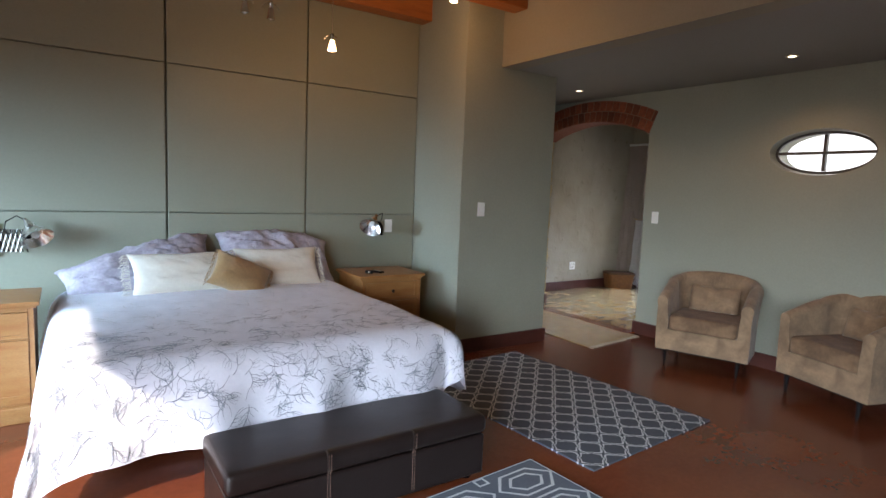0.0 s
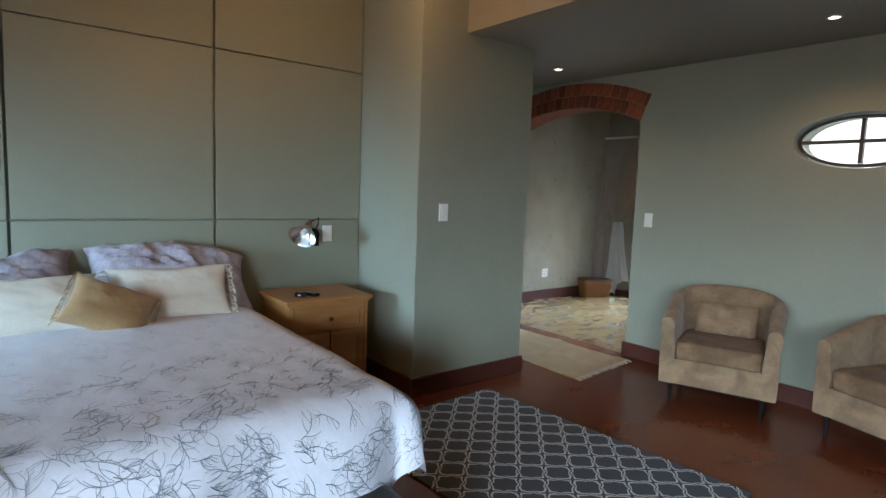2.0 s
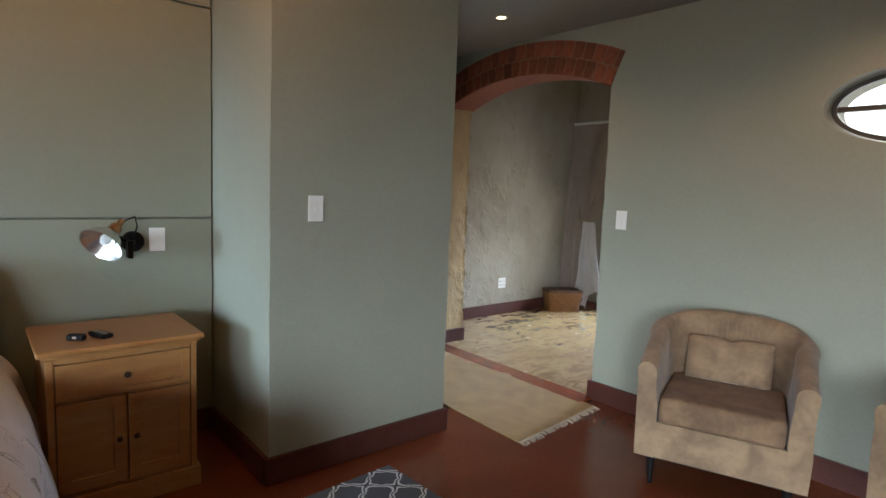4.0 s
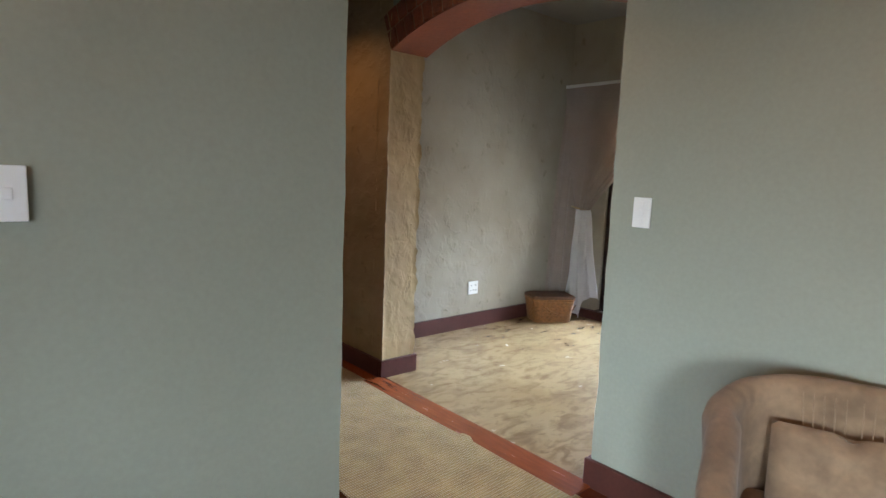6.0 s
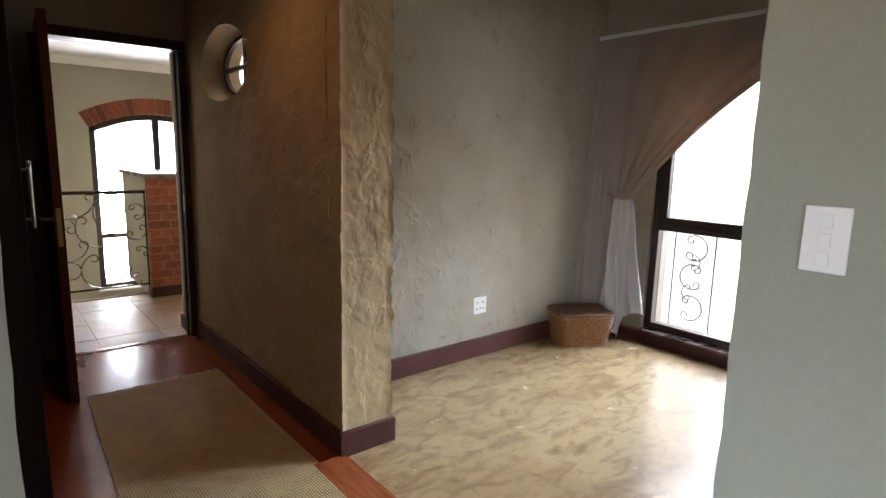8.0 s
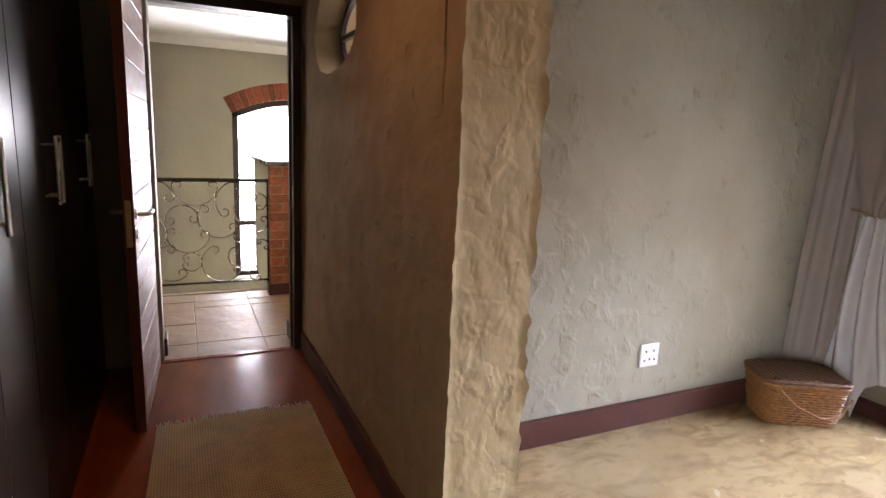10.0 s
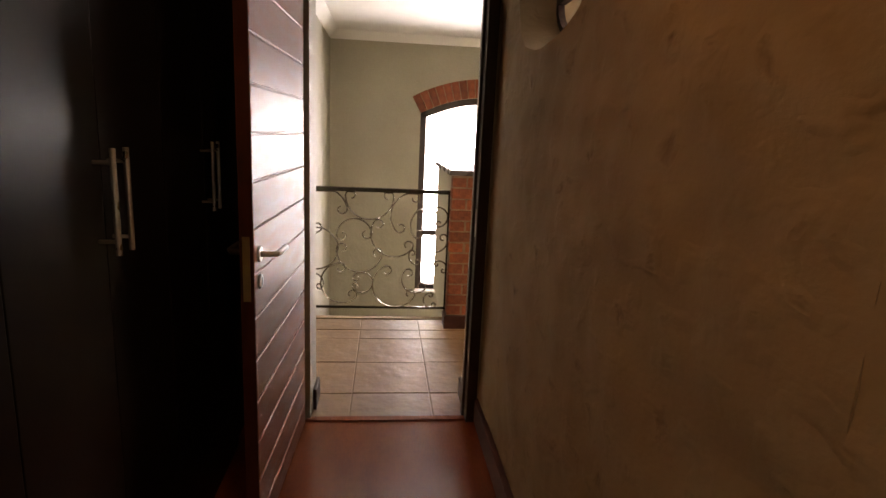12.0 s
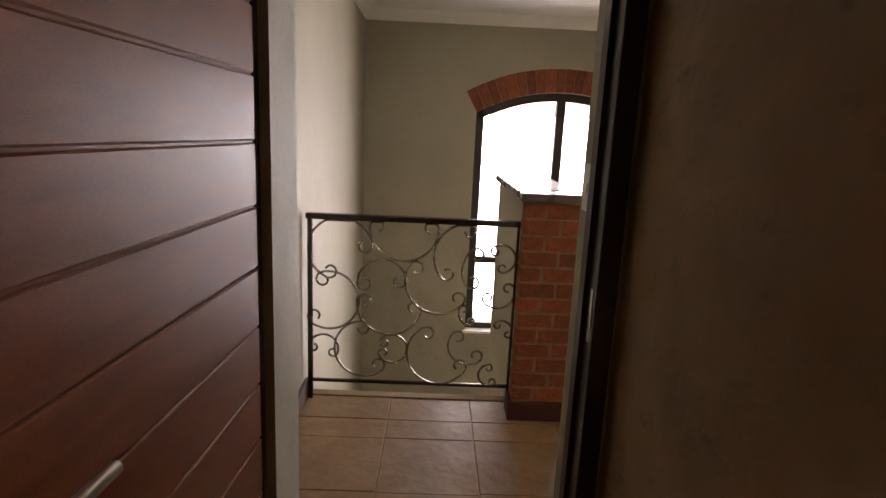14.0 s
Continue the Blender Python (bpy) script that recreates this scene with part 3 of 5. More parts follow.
def skirting(name, x0, x1, y0, y1, h=0.13, material=None):
    bm = bx(x0, x1, y0, y1, 0, h, 0.006)
    return setting(name, bm, material or SKIRT, "brown painted skirting board", "skirting board")


skirting("baseboard_pier_front", PIER_X0 - 0.022, PIER_X1 + 0.022, PIER_Y - 0.022, PIER_Y + 0.004)
skirting("baseboard_pier_side", PIER_X0 - 0.022, PIER_X0 + 0.004, PIER_Y + 0.006, HEAD_Y - 0.002)
skirting("baseboard_pier_end", PIER_X1 - 0.004, PIER_X1 + 0.022, PIER_Y + 0.006, HEAD_Y + 0.28)
skirting("baseboard_headboard", WEST_X, PIER_X0 - 0.024, HEAD_Y - 0.02, HEAD_Y - 0.001)
skirting("baseboard_east", RIGHT_X - 0.022, RIGHT_X + 0.004, SOUTH_Y, ARCH_Y0 + 0.022)
skirting("baseboard_east_end", RIGHT_X + 0.006, RIGHT_X1 + 0.022, ARCH_Y0 - 0.004, ARCH_Y0 + 0.022)
skirting("baseboard_pillar_front", 5.325, 5.628, ARCH_Y1 - 0.024, ARCH_Y1 + 0.006, 0.12)
skirting("baseboard_pillar_side", 5.604, 5.628, ARCH_Y1 + 0.008, 5.94, 0.12)
skirting("baseboard_passage", 5.325, 5.352, ARCH_Y1 + 0.008, DOOR_Y - 0.01, 0.12)
skirting("baseboard_alcove_north", 5.63, 8.0, 5.935, 5.965, 0.13)
skirting("baseboard_alcove_east", WIN_X - 0.05, WIN_X + 0.01, 3.45, 5.93, 0.085)
skirting("baseboard_landing_west", LAND_X0, LAND_X0 + 0.022, DOOR_Y + 0.275, 9.06, 0.10, DARKWOOD)
skirting("baseboard_reveal_west", 4.5275, 4.545, DOOR_Y + 0.11, DOOR_Y + 0.27, 0.11, DARKWOOD)
skirting("baseboard_reveal_east", 5.284, 5.3005, DOOR_Y + 0.11, DOOR_Y + 0.27, 0.11, DARKWOOD)
setting("threshold", bx(5.195, RIGHT_X + 0.002, ARCH_Y0 - 0.02, ARCH_Y1, 0.0, 0.012, 0.004), STRIP, "red wooden threshold strip between two floors", "threshold")
setting("threshold_door", bx(DX0, DX1, DOOR_Y - 0.01, DOOR_Y + 0.03, 0.0, 0.008, 0.003), STRIP, "wooden door threshold strip", "threshold")


def arc_body(x0, x1, cy, cz, r0, r1, half, n=30):
    """A curved band across x, from radius r0 to r1."""
    bm = bmesh.new()
    rings = []
    for i in range(n + 1):
        a = -half + 2 * half * i / n
        rings.append([bm.verts.new((x, cy + r * math.sin(a), cz + r * math.cos(a))) for x, r in ((x0, r0), (x1, r0), (x1, r1), (x0, r1))])
    for A, B in zip(rings, rings[1:]):
        for k in range(4):
            bm.faces.new((A[k], A[(k + 1) % 4], B[(k + 1) % 4], B[k]))
    bm.faces.new(rings[0])
    bm.faces.new(rings[-1][::-1])
    return bm


def brick_mesh(name, w0, w1, d, h, bevel=0.004):
    """A wedge brick: width w0 below and w1 above, d deep along x, h high; origin at its lower middle."""
    bm = bmesh.new()
    vs = [bm.verts.new((x, y, z)) for x in (0, d) for y, z in ((-w0 / 2, 0), (w0 / 2, 0), (w1 / 2, h), (-w1 / 2, h))]
    for f in ((0, 1, 2, 3), (7, 6, 5, 4), (0, 4, 5, 1), (1, 5, 6, 2), (2, 6, 7, 3), (3, 7, 4, 0)):
        bm.faces.new([vs[i] for i in f])
    bmesh.ops.bevel(bm, geom=bm.edges[:], offset=bevel, segments=1, affect="EDGES")
    bmesh.ops.recalc_face_normals(bm, faces=bm.faces)
    me = bpy.data.meshes.new(name)
    bm.to_mesh(me)
    bm.free()
    me.materials.append(BRICK)
    return me


# ---- bedroom: beams and lights ----
def beam(y0, y1, z0, z1, x1):
    ob = part("ceiling_beam", bx(WEST_X, x1, y0, y1, z0, z1, 0.008), BEAM, None)
    return tagged(ob, "orange varnished pine beam under the high ceiling", "beam", "beams over the bed")


beam(4.47, 4.64, 2.985, 3.22, PIER_X0 + 0.03)
beam(3.60, 3.77, 2.97, 3.20, 3.50)


def downlight(x, y, power=6.0, colour=(1.0, 0.60, 0.30)):
    t = thing("downlight", pose(x, y, LOW_Z), "small lit recessed downlight in the low ceiling", "downlight", "ceiling downlights")
    bm = lathe([(0.030, 0.002), (0.030, -0.004), (0.043, -0.004), (0.045, 0.001), (0.045, 0.003)], 24)
    part("rim", bm, STEEL, t, smooth=True)
    part("lens", lathe([(0.0, -0.001), (0.030, -0.001)], 20), SPOT, t, "glowing lens")
    lamp = bpy.data.lights.new("downlight_glow", "SPOT")
    lamp.energy, lamp.color, lamp.spot_size, lamp.spot_blend, lamp.shadow_soft_size = power, colour, radians(140), 0.9, 0.03
    ob = new("downlight_glow", lamp)
    ob.matrix_world = look((x, y, LOW_Z - 0.03), (x, y, 0))


downlight(4.80, 4.20, 4.5, (1.0, 0.50, 0.20))
downlight(4.785, 2.09, 8.0, (1.0, 0.55, 0.25))
downlight(4.80, 5.75, 4.9, (1.0, 0.53, 0.22))


def pendant(x, y, z, lit, top):
    t = thing("pendant_light", pose(x, y, z), "small lit halogen pendant on a thin rod" if lit else "small chrome unlit spot head on a thin rod", "pendant light", "small ceiling spots")
    part("rod", cyl((0, 0, 0.075), (0, 0, top - z), 0.002, n=8), STEEL, t)
    part("holder", lathe([(0.0, 0.09), (0.012, 0.088), (0.013, 0.05), (0.008, 0.045), (0.0, 0.045)], 16), CHROME, t, smooth=True)
    for s in (-1, 1):
        part("arm", tube([(0, 0, 0.07), (0.022 * s, 0, 0.075), (0.045 * s, 0.01, 0.062), (0.052 * s, 0.01, 0.045)], 0.0025, 6), CHROME, t, smooth=True)
    if lit:
        part("bulb", lathe([(0.0, 0.05), (0.012, 0.045), (0.020, 0.015), (0.028, -0.018), (0.0, -0.02)], 18), BULB, t, "glowing warm bulb", True)
        lamp = bpy.data.lights.new("pendant_glow", "POINT")
        lamp.energy, lamp.color, lamp.shadow_soft_size = 5, (1.0, 0.52, 0.20), 0.03
        new("pendant_glow", lamp).location = (x, y, z - 0.05)
    else:
        part("shade", lathe([(0.0, 0.05), (0.014, 0.045), (0.022, 0.0), (0.027, -0.02), (0.023, -0.02), (0.0, 0.0)], 18), CHROME, t, smooth=True)


pendant(1.735, 3.5, 2.345, True, HIGH_Z)
pendant(2.68, 3.5, 2.85, True, HIGH_Z)
pendant(1.18, 3.5, 2.475, False, HIGH_Z)
pendant(1.335, 3.5, 2.465, False, HIGH_Z)


# ---- bedroom: bed ----
DUVET = mat("white_cotton", (0.60, 0.60, 0.66), 0.85, var=0.05, scale=6, bump=0.12, bump_scale=14, depth=0.012, sheen=0.1, second=(0.54, 0.54, 0.60), bump2=0.05, bump2_scale=30)
TWIG = mat("dark_twig_print", (0.27, 0.29, 0.335), 0.9, var=0.15, scale=20, bump=0.1)
TWIG_PALE = mat("faded_twig_print", (0.42, 0.40, 0.43), 0.9, var=0.15, scale=20, bump=0.1)
BX0, BX1, BY0, BY1, BTOP = 0.24, 2.10, 2.62, 4.60, 0.65
bed = thing("bed", pose((BX0 + BX1) / 2, (BY0 + BY1) / 2, 0), "wide upholstered bed base with a thick mattress", "bed")
bw, bl = (BX1 - BX0) / 2, (BY1 - BY0) / 2
part("base", bx(-bw + 0.10, bw - 0.10, -bl + 0.45, bl, 0.06, 0.32, 0.015), LILAC, bed)
part("mattress", bx(-bw, bw, -bl, bl, 0.32, BTOP - 0.05, 0.05, 4), CREAM, bed)
for sx in (-1, 1):
    for sy in (-1, 1):
        part("foot", cyl((sx * (bw - 0.20), sy * (bl - 0.55), 0), (sx * (bw - 0.20), sy * (bl - 0.55), 0.06), 0.03), BLACK, bed)


def duvet_point(u, v):
    """The cloth over the mattress: u across, v from the pillows to the foot."""
    side, foot = 0.50, 0.41
    s = (u - 0.5) * 2 * (bw + side)
    t = v * (2 * bl - 0.10 + foot)
    lim = 2 * bl - 0.10
    os, ot = max(0.0, abs(s) - bw + 0.06), max(0.0, t - lim + 0.06)
    if s > 0:
        gather = 0.45 * min(os, ot)
        os, ot = os - gather, ot - gather
    r = 0.13 + 0.05 * u

    def roll(o):
        arc = r * math.pi / 2
        if o < arc:
            return r * math.sin(o / r), r * (1 - math.cos(o / r))
        return r + (o - arc) * 0.16, r + (o - arc) * 0.985

    dx, zx = roll(os)
    dy, zy = roll(ot)
    sg = 1 if s > 0 else -1
    x = (min(abs(s), bw - 0.06) + dx) * sg
    y = bl - 0.10 - min(t, lim - 0.06) - dy
    drop = (zx ** 3 + zy ** 3) ** (1 / 3)
    top = BTOP + 0.035 * math.sin(math.pi * u) * (1 - 0.5 * v) + 0.006 * noise.noise(Vector((s * 2.2, t * 2.0, 0)))
    top += 0.003 * noise.noise(Vector((s * 7, t * 5, 3))) + 0.004 * noise.noise(Vector((s * 1.2 + t * 3.4, t * 1.5, 7)))
    w = min(1.0, drop / 0.35)
    fold = 0.032 * w * (math.sin(t * 14 + 3 * noise.noise(Vector((t * 2, 0, 0)))) if os > ot else math.sin(s * 13 + 3 * noise.noise(Vector((s * 2, 4, 0)))))
    corner = w * min(os, ot) * (0.30 if s < 0 else -0.10)
    x += sg * ((fold if os > 0.05 else 0) + corner)
    y -= (fold if ot > 0.05 else 0) + corner
    hem = (0.03 * noise.noise(Vector((s * 2.5, t * 2.5, 9))) - (0.35 * min(os, ot) if s < 0 else 0.0)) * w
    top += 0.003 * noise.noise(Vector((s * 13, t * 11, 5))) * (0.4 + v)
    return Vector((x, y, max(0.012 + 0.01 * abs(math.sin(s * 30)), top - drop + hem)))


duvet = part("duvet", sheet(duvet_point, 130, 130), DUVET, None, smooth=True)
duvet.matrix_world = pose((BX0 + BX1) / 2, (BY0 + BY1) / 2, 0)


def cloth(u, v):
    """A place just above the cloth."""
    e = 0.004
    p = duvet_point(u, v)
    n_ = (duvet_point(min(1, u + e), v) - p).cross(duvet_point(u, min(1, v + e)) - p)
    if n_.length < 1e-9:
        return p
    n_.normalize()
    mid = Vector((0, 0, 0.2))
    return p + n_ * (0.0035 if n_.dot(p - mid) > 0 else -0.0035)


def ribbon(pts, w, bm):
    """A printed stroke along (u, v) pts, thinning to its tip."""
    P = [cloth(*q) for q in pts]
    last = None
    for i, p in enumerate(P):
        d = (P[min(i + 1, len(P) - 1)] - P[max(i - 1, 0)])
        up = (p - Vector((p.x * 0.7, p.y * 0.7, 0.1))).normalized()
        side = d.cross(up)
        if side.length < 1e-7:
            continue
        side.normalize()
        ww = w * (1 - 0.45 * i / (len(P) - 1))
        pair = (bm.verts.new(p + side * ww), bm.verts.new(p - side * ww))
        if last:
            bm.faces.new((last[0], pair[0], pair[1], last[1]))
        last = pair


def twigs(count, v0, v1, w, seed):
    """Printed sprays: a bent stem with curling side shoots and narrow outlined leaves."""
    rnd = random.Random(seed)
    bm = bmesh.new()
    su, sv = 1 / (2 * (bw + 0.50)), 1 / (2 * bl - 0.10 + 0.41)

    def stroke(x, y, an, ln, bend, n_=6):
        pts = []
        for i in range(n_):
            pts.append((min(0.995, max(0.005, x)), min(0.995, max(0.005, y))))
            x += math.cos(an) * ln / n_ * su
            y += math.sin(an) * ln / n_ * sv
            an += bend / n_
        return pts

    for _ in range(count):
        u, v, a = rnd.uniform(0.03, 0.97), v0 + (v1 - v0) * rnd.random() ** 0.5, rnd.uniform(0, 2 * math.pi)
        ln = rnd.uniform(0.06, 0.12)
        bend = rnd.choice((-1, 1)) * rnd.uniform(0.4, 1.5)
        stem = stroke(u, v, a, ln, bend)
        ribbon(stem, w, bm)
        for q in range(rnd.randint(3, 5)):
            k_ = rnd.randint(1, 5)
            x, y = stem[k_]
            an = a + bend * k_ / 6 + rnd.choice((-1, 1)) * rnd.uniform(0.4, 0.9)
            l2 = ln * rnd.uniform(0.5, 0.9)
            if rnd.random() < 0.8:
                c = rnd.uniform(1.0, 1.7)
                ribbon(stroke(x, y, an - c / 2, l2, c), w * 0.7, bm)
                ribbon(stroke(x, y, an + c / 2, l2, -c), w * 0.7, bm)
            else:
                ribbon(stroke(x, y, an, l2, rnd.uniform(-1.6, 1.6)), w * 0.8, bm)
    return bm


tagged(part("twig_print", twigs(440, 0.46, 0.98, 0.0017, 4), TWIG, duvet, "dark twig print"), kind="stuff")
tagged(part("faded_print", twigs(150, 0.05, 0.62, 0.0011, 9), TWIG_PALE, duvet, "faded twig print"), kind="stuff")
tagged(duvet, "white duvet printed with dark twigs draped over the bed", "duvet")


def pillow(name, w, h, d, m, material, label, category, fringe=0.0, seed=0.0, group="", low=(0.0, 0.0)):
    """A stuffed cushion, w wide, h high, d thick, standing on its lower edge at m."""
    def surf(sgn):
        def fn(u, v):
            a, b = 2 * u - 1, 2 * v - 1
            pinch = 1 - 0.10 * (1 - abs(a) ** 2) * abs(b) ** 3
            pinch2 = 1 - 0.10 * (1 - abs(b) ** 2) * abs(a) ** 3
            t = max(0.0, (1 - abs(a) ** 2.6) * (1 - abs(b) ** 2.6)) ** 0.55
            k_ = 1.0 if fringe else 2.2
            wr = k_ * (0.010 * noise.noise(Vector((a * 2.5 + seed, b * 2.5, seed))) + (0.002 if fringe else 0.007) * noise.noise(Vector((a * 7 + b * 3, b * 4 + seed, seed))))
            slump = (0.0 if fringe else 0.05) * max(0.0, b) * (abs(a) ** 2.2)
            if not fringe:
                q = Vector((a * 3.2 + b * 1.6 + seed, b * 2.2 - a * 0.8, seed))
                wr += 0.034 * (0.45 - abs(noise.noise(q))) + 0.020 * (0.4 - abs(noise.noise(q * 2.6))) + 0.008 * (0.4 - abs(noise.noise(q * 5.5)))
            tall = 1 - low[0] * max(0.0, (0.7 - a) / 1.7) - low[1] * max(0.0, (a - 0.2) / 0.8)
            return Vector((a * w / 2 * pinch2, sgn * (t * d / 2 + wr * t), (h / 2 + b * h / 2 * pinch - slump) * tall + wr * 0.8))
        return fn
    bm = sheet(surf(1), 60, 44)
    sheet(surf(-1), 60, 44, bm)
    bmesh.ops.remove_doubles(bm, verts=bm.verts, dist=0.0008)
    ob = part(name, bm, material, None, smooth=True)
    ob.matrix_world = m
    tagged(ob, label, category, group)
    if fringe:
        fb = bmesh.new()
        rnd = random.Random(int(seed * 10) + 5)
        for sx in (-1, 1):
            for i in range(46):
                z = h * (0.02 + 0.96 * i / 45)
                l = fringe * (0.65 + 0.35 * rnd.random())
                tube([(sx * w / 2 * 0.97, 0, z), (sx * (w / 2 + l * 0.5), rnd.uniform(-0.012, 0.012), z + rnd.uniform(-0.01, 0.006)), (sx * (w / 2 + l), rnd.uniform(-0.02, 0.02), z - 0.012 + rnd.uniform(-0.02, 0.01))], 0.0022, 4, bm=fb)
        tagged(part("fringe", fb, material, ob), kind="stuff")
    return ob


pillow("bed_pillow", 1.04, 0.55, 0.22, pose(0.74, 4.30, 0.61, -42, -5, 4), LILAC, "large rumpled lilac-grey pillow leaning on the wall", "pillow", 0.0, 1.0, "bed pillows", (0.42, 0.0))
pillow("bed_pillow", 0.93, 0.54, 0.22, pose(1.68, 4.33, 0.635, -40, 2, -3), LILAC, "large rumpled lilac-grey pillow leaning on the wall", "pillow", 0.0, 4.0, "bed pillows", (0.0, 0.10))
pillow("cushion", 0.68, 0.34, 0.13, pose(0.95, 4.12, 0.655, -36, 0, 3), CREAM, "long cream cushion with fringed ends", "cushion", 0.055, 2.0, "cream cushions")
pillow("cushion", 0.66, 0.35, 0.13, pose(1.64, 4.19, 0.655, -36, 0, -5), CREAM, "long cream cushion with fringed ends", "cushion", 0.026, 6.0, "cream cushions")
pillow("small_cushion", 0.42, 0.31, 0.14, pose(1.25, 4.00, 0.665, -42, 24, -8), TAN, "small tan silk cushion with a trimmed edge", "cushion", 0.016, 8.0)

# leather storage bench
THREAD = mat("rust_thread", (0.13, 0.075, 0.055), 0.8, var=0.1, bump=0.1)
bench = thing("storage_bench", pose(1.37, 2.275, 0), "dark brown leather storage bench with stitched lid", "bench")
part("body", bx(-0.625, 0.625, -0.215, 0.215, 0.03, 0.235, 0.012, 3), LEATHER, bench)
part("lid", bx(-0.635, 0.635, -0.225, 0.225, 0.240, 0.338, 0.038, 6), LEATHER, bench)
for x in (-0.21, 0.21):
    for dx in (-0.006, 0.006):
        st = bmesh.new()
        for q in range(17):
            z = 0.05 + 0.0165 * q
            yy = -0.2160 if z < 0.236 else -0.2262
            bx(x + dx - 0.0010, x + dx + 0.0010, yy - 0.0012, yy + 0.004, z, z + 0.011, bm=st)
        part("stitching", st, THREAD, bench, "pale stitched seam")
    part("seam_fold", bx(x - 0.012, x - 0.007, -0.2270, 0.2, 0.245, 0.3375), LEATHER, bench)
for sx in (-1, 1):
    for sy in (-1, 1):
        part("foot", cyl((sx * 0.56, sy * 0.16, 0), (sx * 0.56, sy * 0.16, 0.03), 0.022), BLACK, bench)


# ---- bedroom: nightstands, lamps, switches ----
def nightstand(m):
    t = thing("nightstand", m, "honey pine nightstand with a drawer and two cupboard doors", "nightstand", "pine nightstands")
    part("body", bx(-0.275, 0.275, -0.225, 0.235, 0.09, 0.672, 0.004), PINE, t)
    part("plinth", bx(-0.292, 0.292, -0.243, 0.238, 0.0, 0.095, 0.008), PINE, t)
    part("top", bx(-0.305, 0.305, -0.258, 0.245, 0.678, 0.702, 0.008, 3), PINE, t)
    part("moulding", bx(-0.290, 0.290, -0.242, 0.24, 0.662, 0.679, 0.006), PINE, t)
    for x0, x1 in ((-0.275, -0.250), (0.250, 0.275)):
        part("stile", bx(x0, x1, -0.239, -0.224, 0.09, 0.662, 0.003), PINE, t)
    for z0, z1 in ((0.646, 0.664), (0.484, 0.492), (0.09, 0.112)):
        part("rail", bx(-0.2495, 0.2495, -0.238, -0.224, z0, z1, 0.002), PINE, t)
    d = part("drawer", bx(-0.245, 0.245, -0.236, -0.226, 0.495, 0.640, 0.004), PINE, t)
    bm = bx(-0.245, 0.245, -0.243, -0.236, 0.620, 0.640)
    bx(-0.245, 0.245, -0.243, -0.236, 0.495, 0.515, bm=bm)
    bx(-0.245, -0.215, -0.243, -0.236, 0.515, 0.620, bm=bm)
    bx(0.215, 0.245, -0.243, -0.236, 0.515, 0.620, bm=bm)
    part("drawer_frame", bm, PINE, d)
    kn = lathe([(0.0, 0.026), (0.011, 0.024), (0.014, 0.017), (0.009, 0.009), (0.006, 0.0)], 14)
    kn.transform(pose(0, -0.238, 0.567, 90))
    part("knob", kn, DARKWOOD, d, "dark turned knob", True)
    for s in (-1, 1):
        x0, x1 = (0.004, 0.245) if s > 0 else (-0.245, -0.004)
        dr = part("door", bx(x0, x1, -0.236, -0.226, 0.115, 0.482, 0.003), PINE, t)
        bm = bx(x0, x1, -0.243, -0.236, 0.435, 0.482)
        bx(x0, x1, -0.243, -0.236, 0.115, 0.165, bm=bm)
        bx(x0, x0 + 0.045, -0.243, -0.236, 0.165, 0.435, bm=bm)
        bx(x1 - 0.045, x1, -0.243, -0.236, 0.165, 0.435, bm=bm)
        part("door_frame", bm, PINE, dr)
        kn = lathe([(0.0, 0.024), (0.009, 0.022), (0.012, 0.015), (0.007, 0.007), (0.005, 0.0)], 14)
        kn.transform(pose(s * 0.032, -0.240, 0.30, 90))
        part("knob", kn, DARKWOOD, dr, "dark turned knob", True)
    return t


nightstand(pose(2.560, 4.315, 0) @ Matrix.Diagonal((1.02, 1.0, 1.025, 1.0)))
nightstand(pose(-0.185, 4.13, 0) @ Matrix.Diagonal((1.02, 1.0, 1.025, 1.0)))
t = thing("remote_control", pose(2.49, 4.22, 0.7196, 0, 0, 20), "small black remote control on the nightstand", "remote control")
part("casing", bx(-0.025, 0.025, -0.055, 0.055, 0, 0.018, 0.006, 3), BLACK, t)
for i in range(4):
    part("button", bx(-0.012, 0.012, -0.04 + 0.022 * i, -0.028 + 0.022 * i, 0.018, 0.020), STEEL, t)
t = thing("glasses_case", pose(2.40, 4.20, 0.7196, 0, 0, -35), "small black folded case on the nightstand", "case")
part("shell", bx(-0.035, 0.035, -0.018, 0.018, 0, 0.028, 0.011, 3), BLACK, t)
part("clasp", bx(-0.008, 0.008, -0.020, -0.016, 0.010, 0.020, 0.002), STEEL, t)


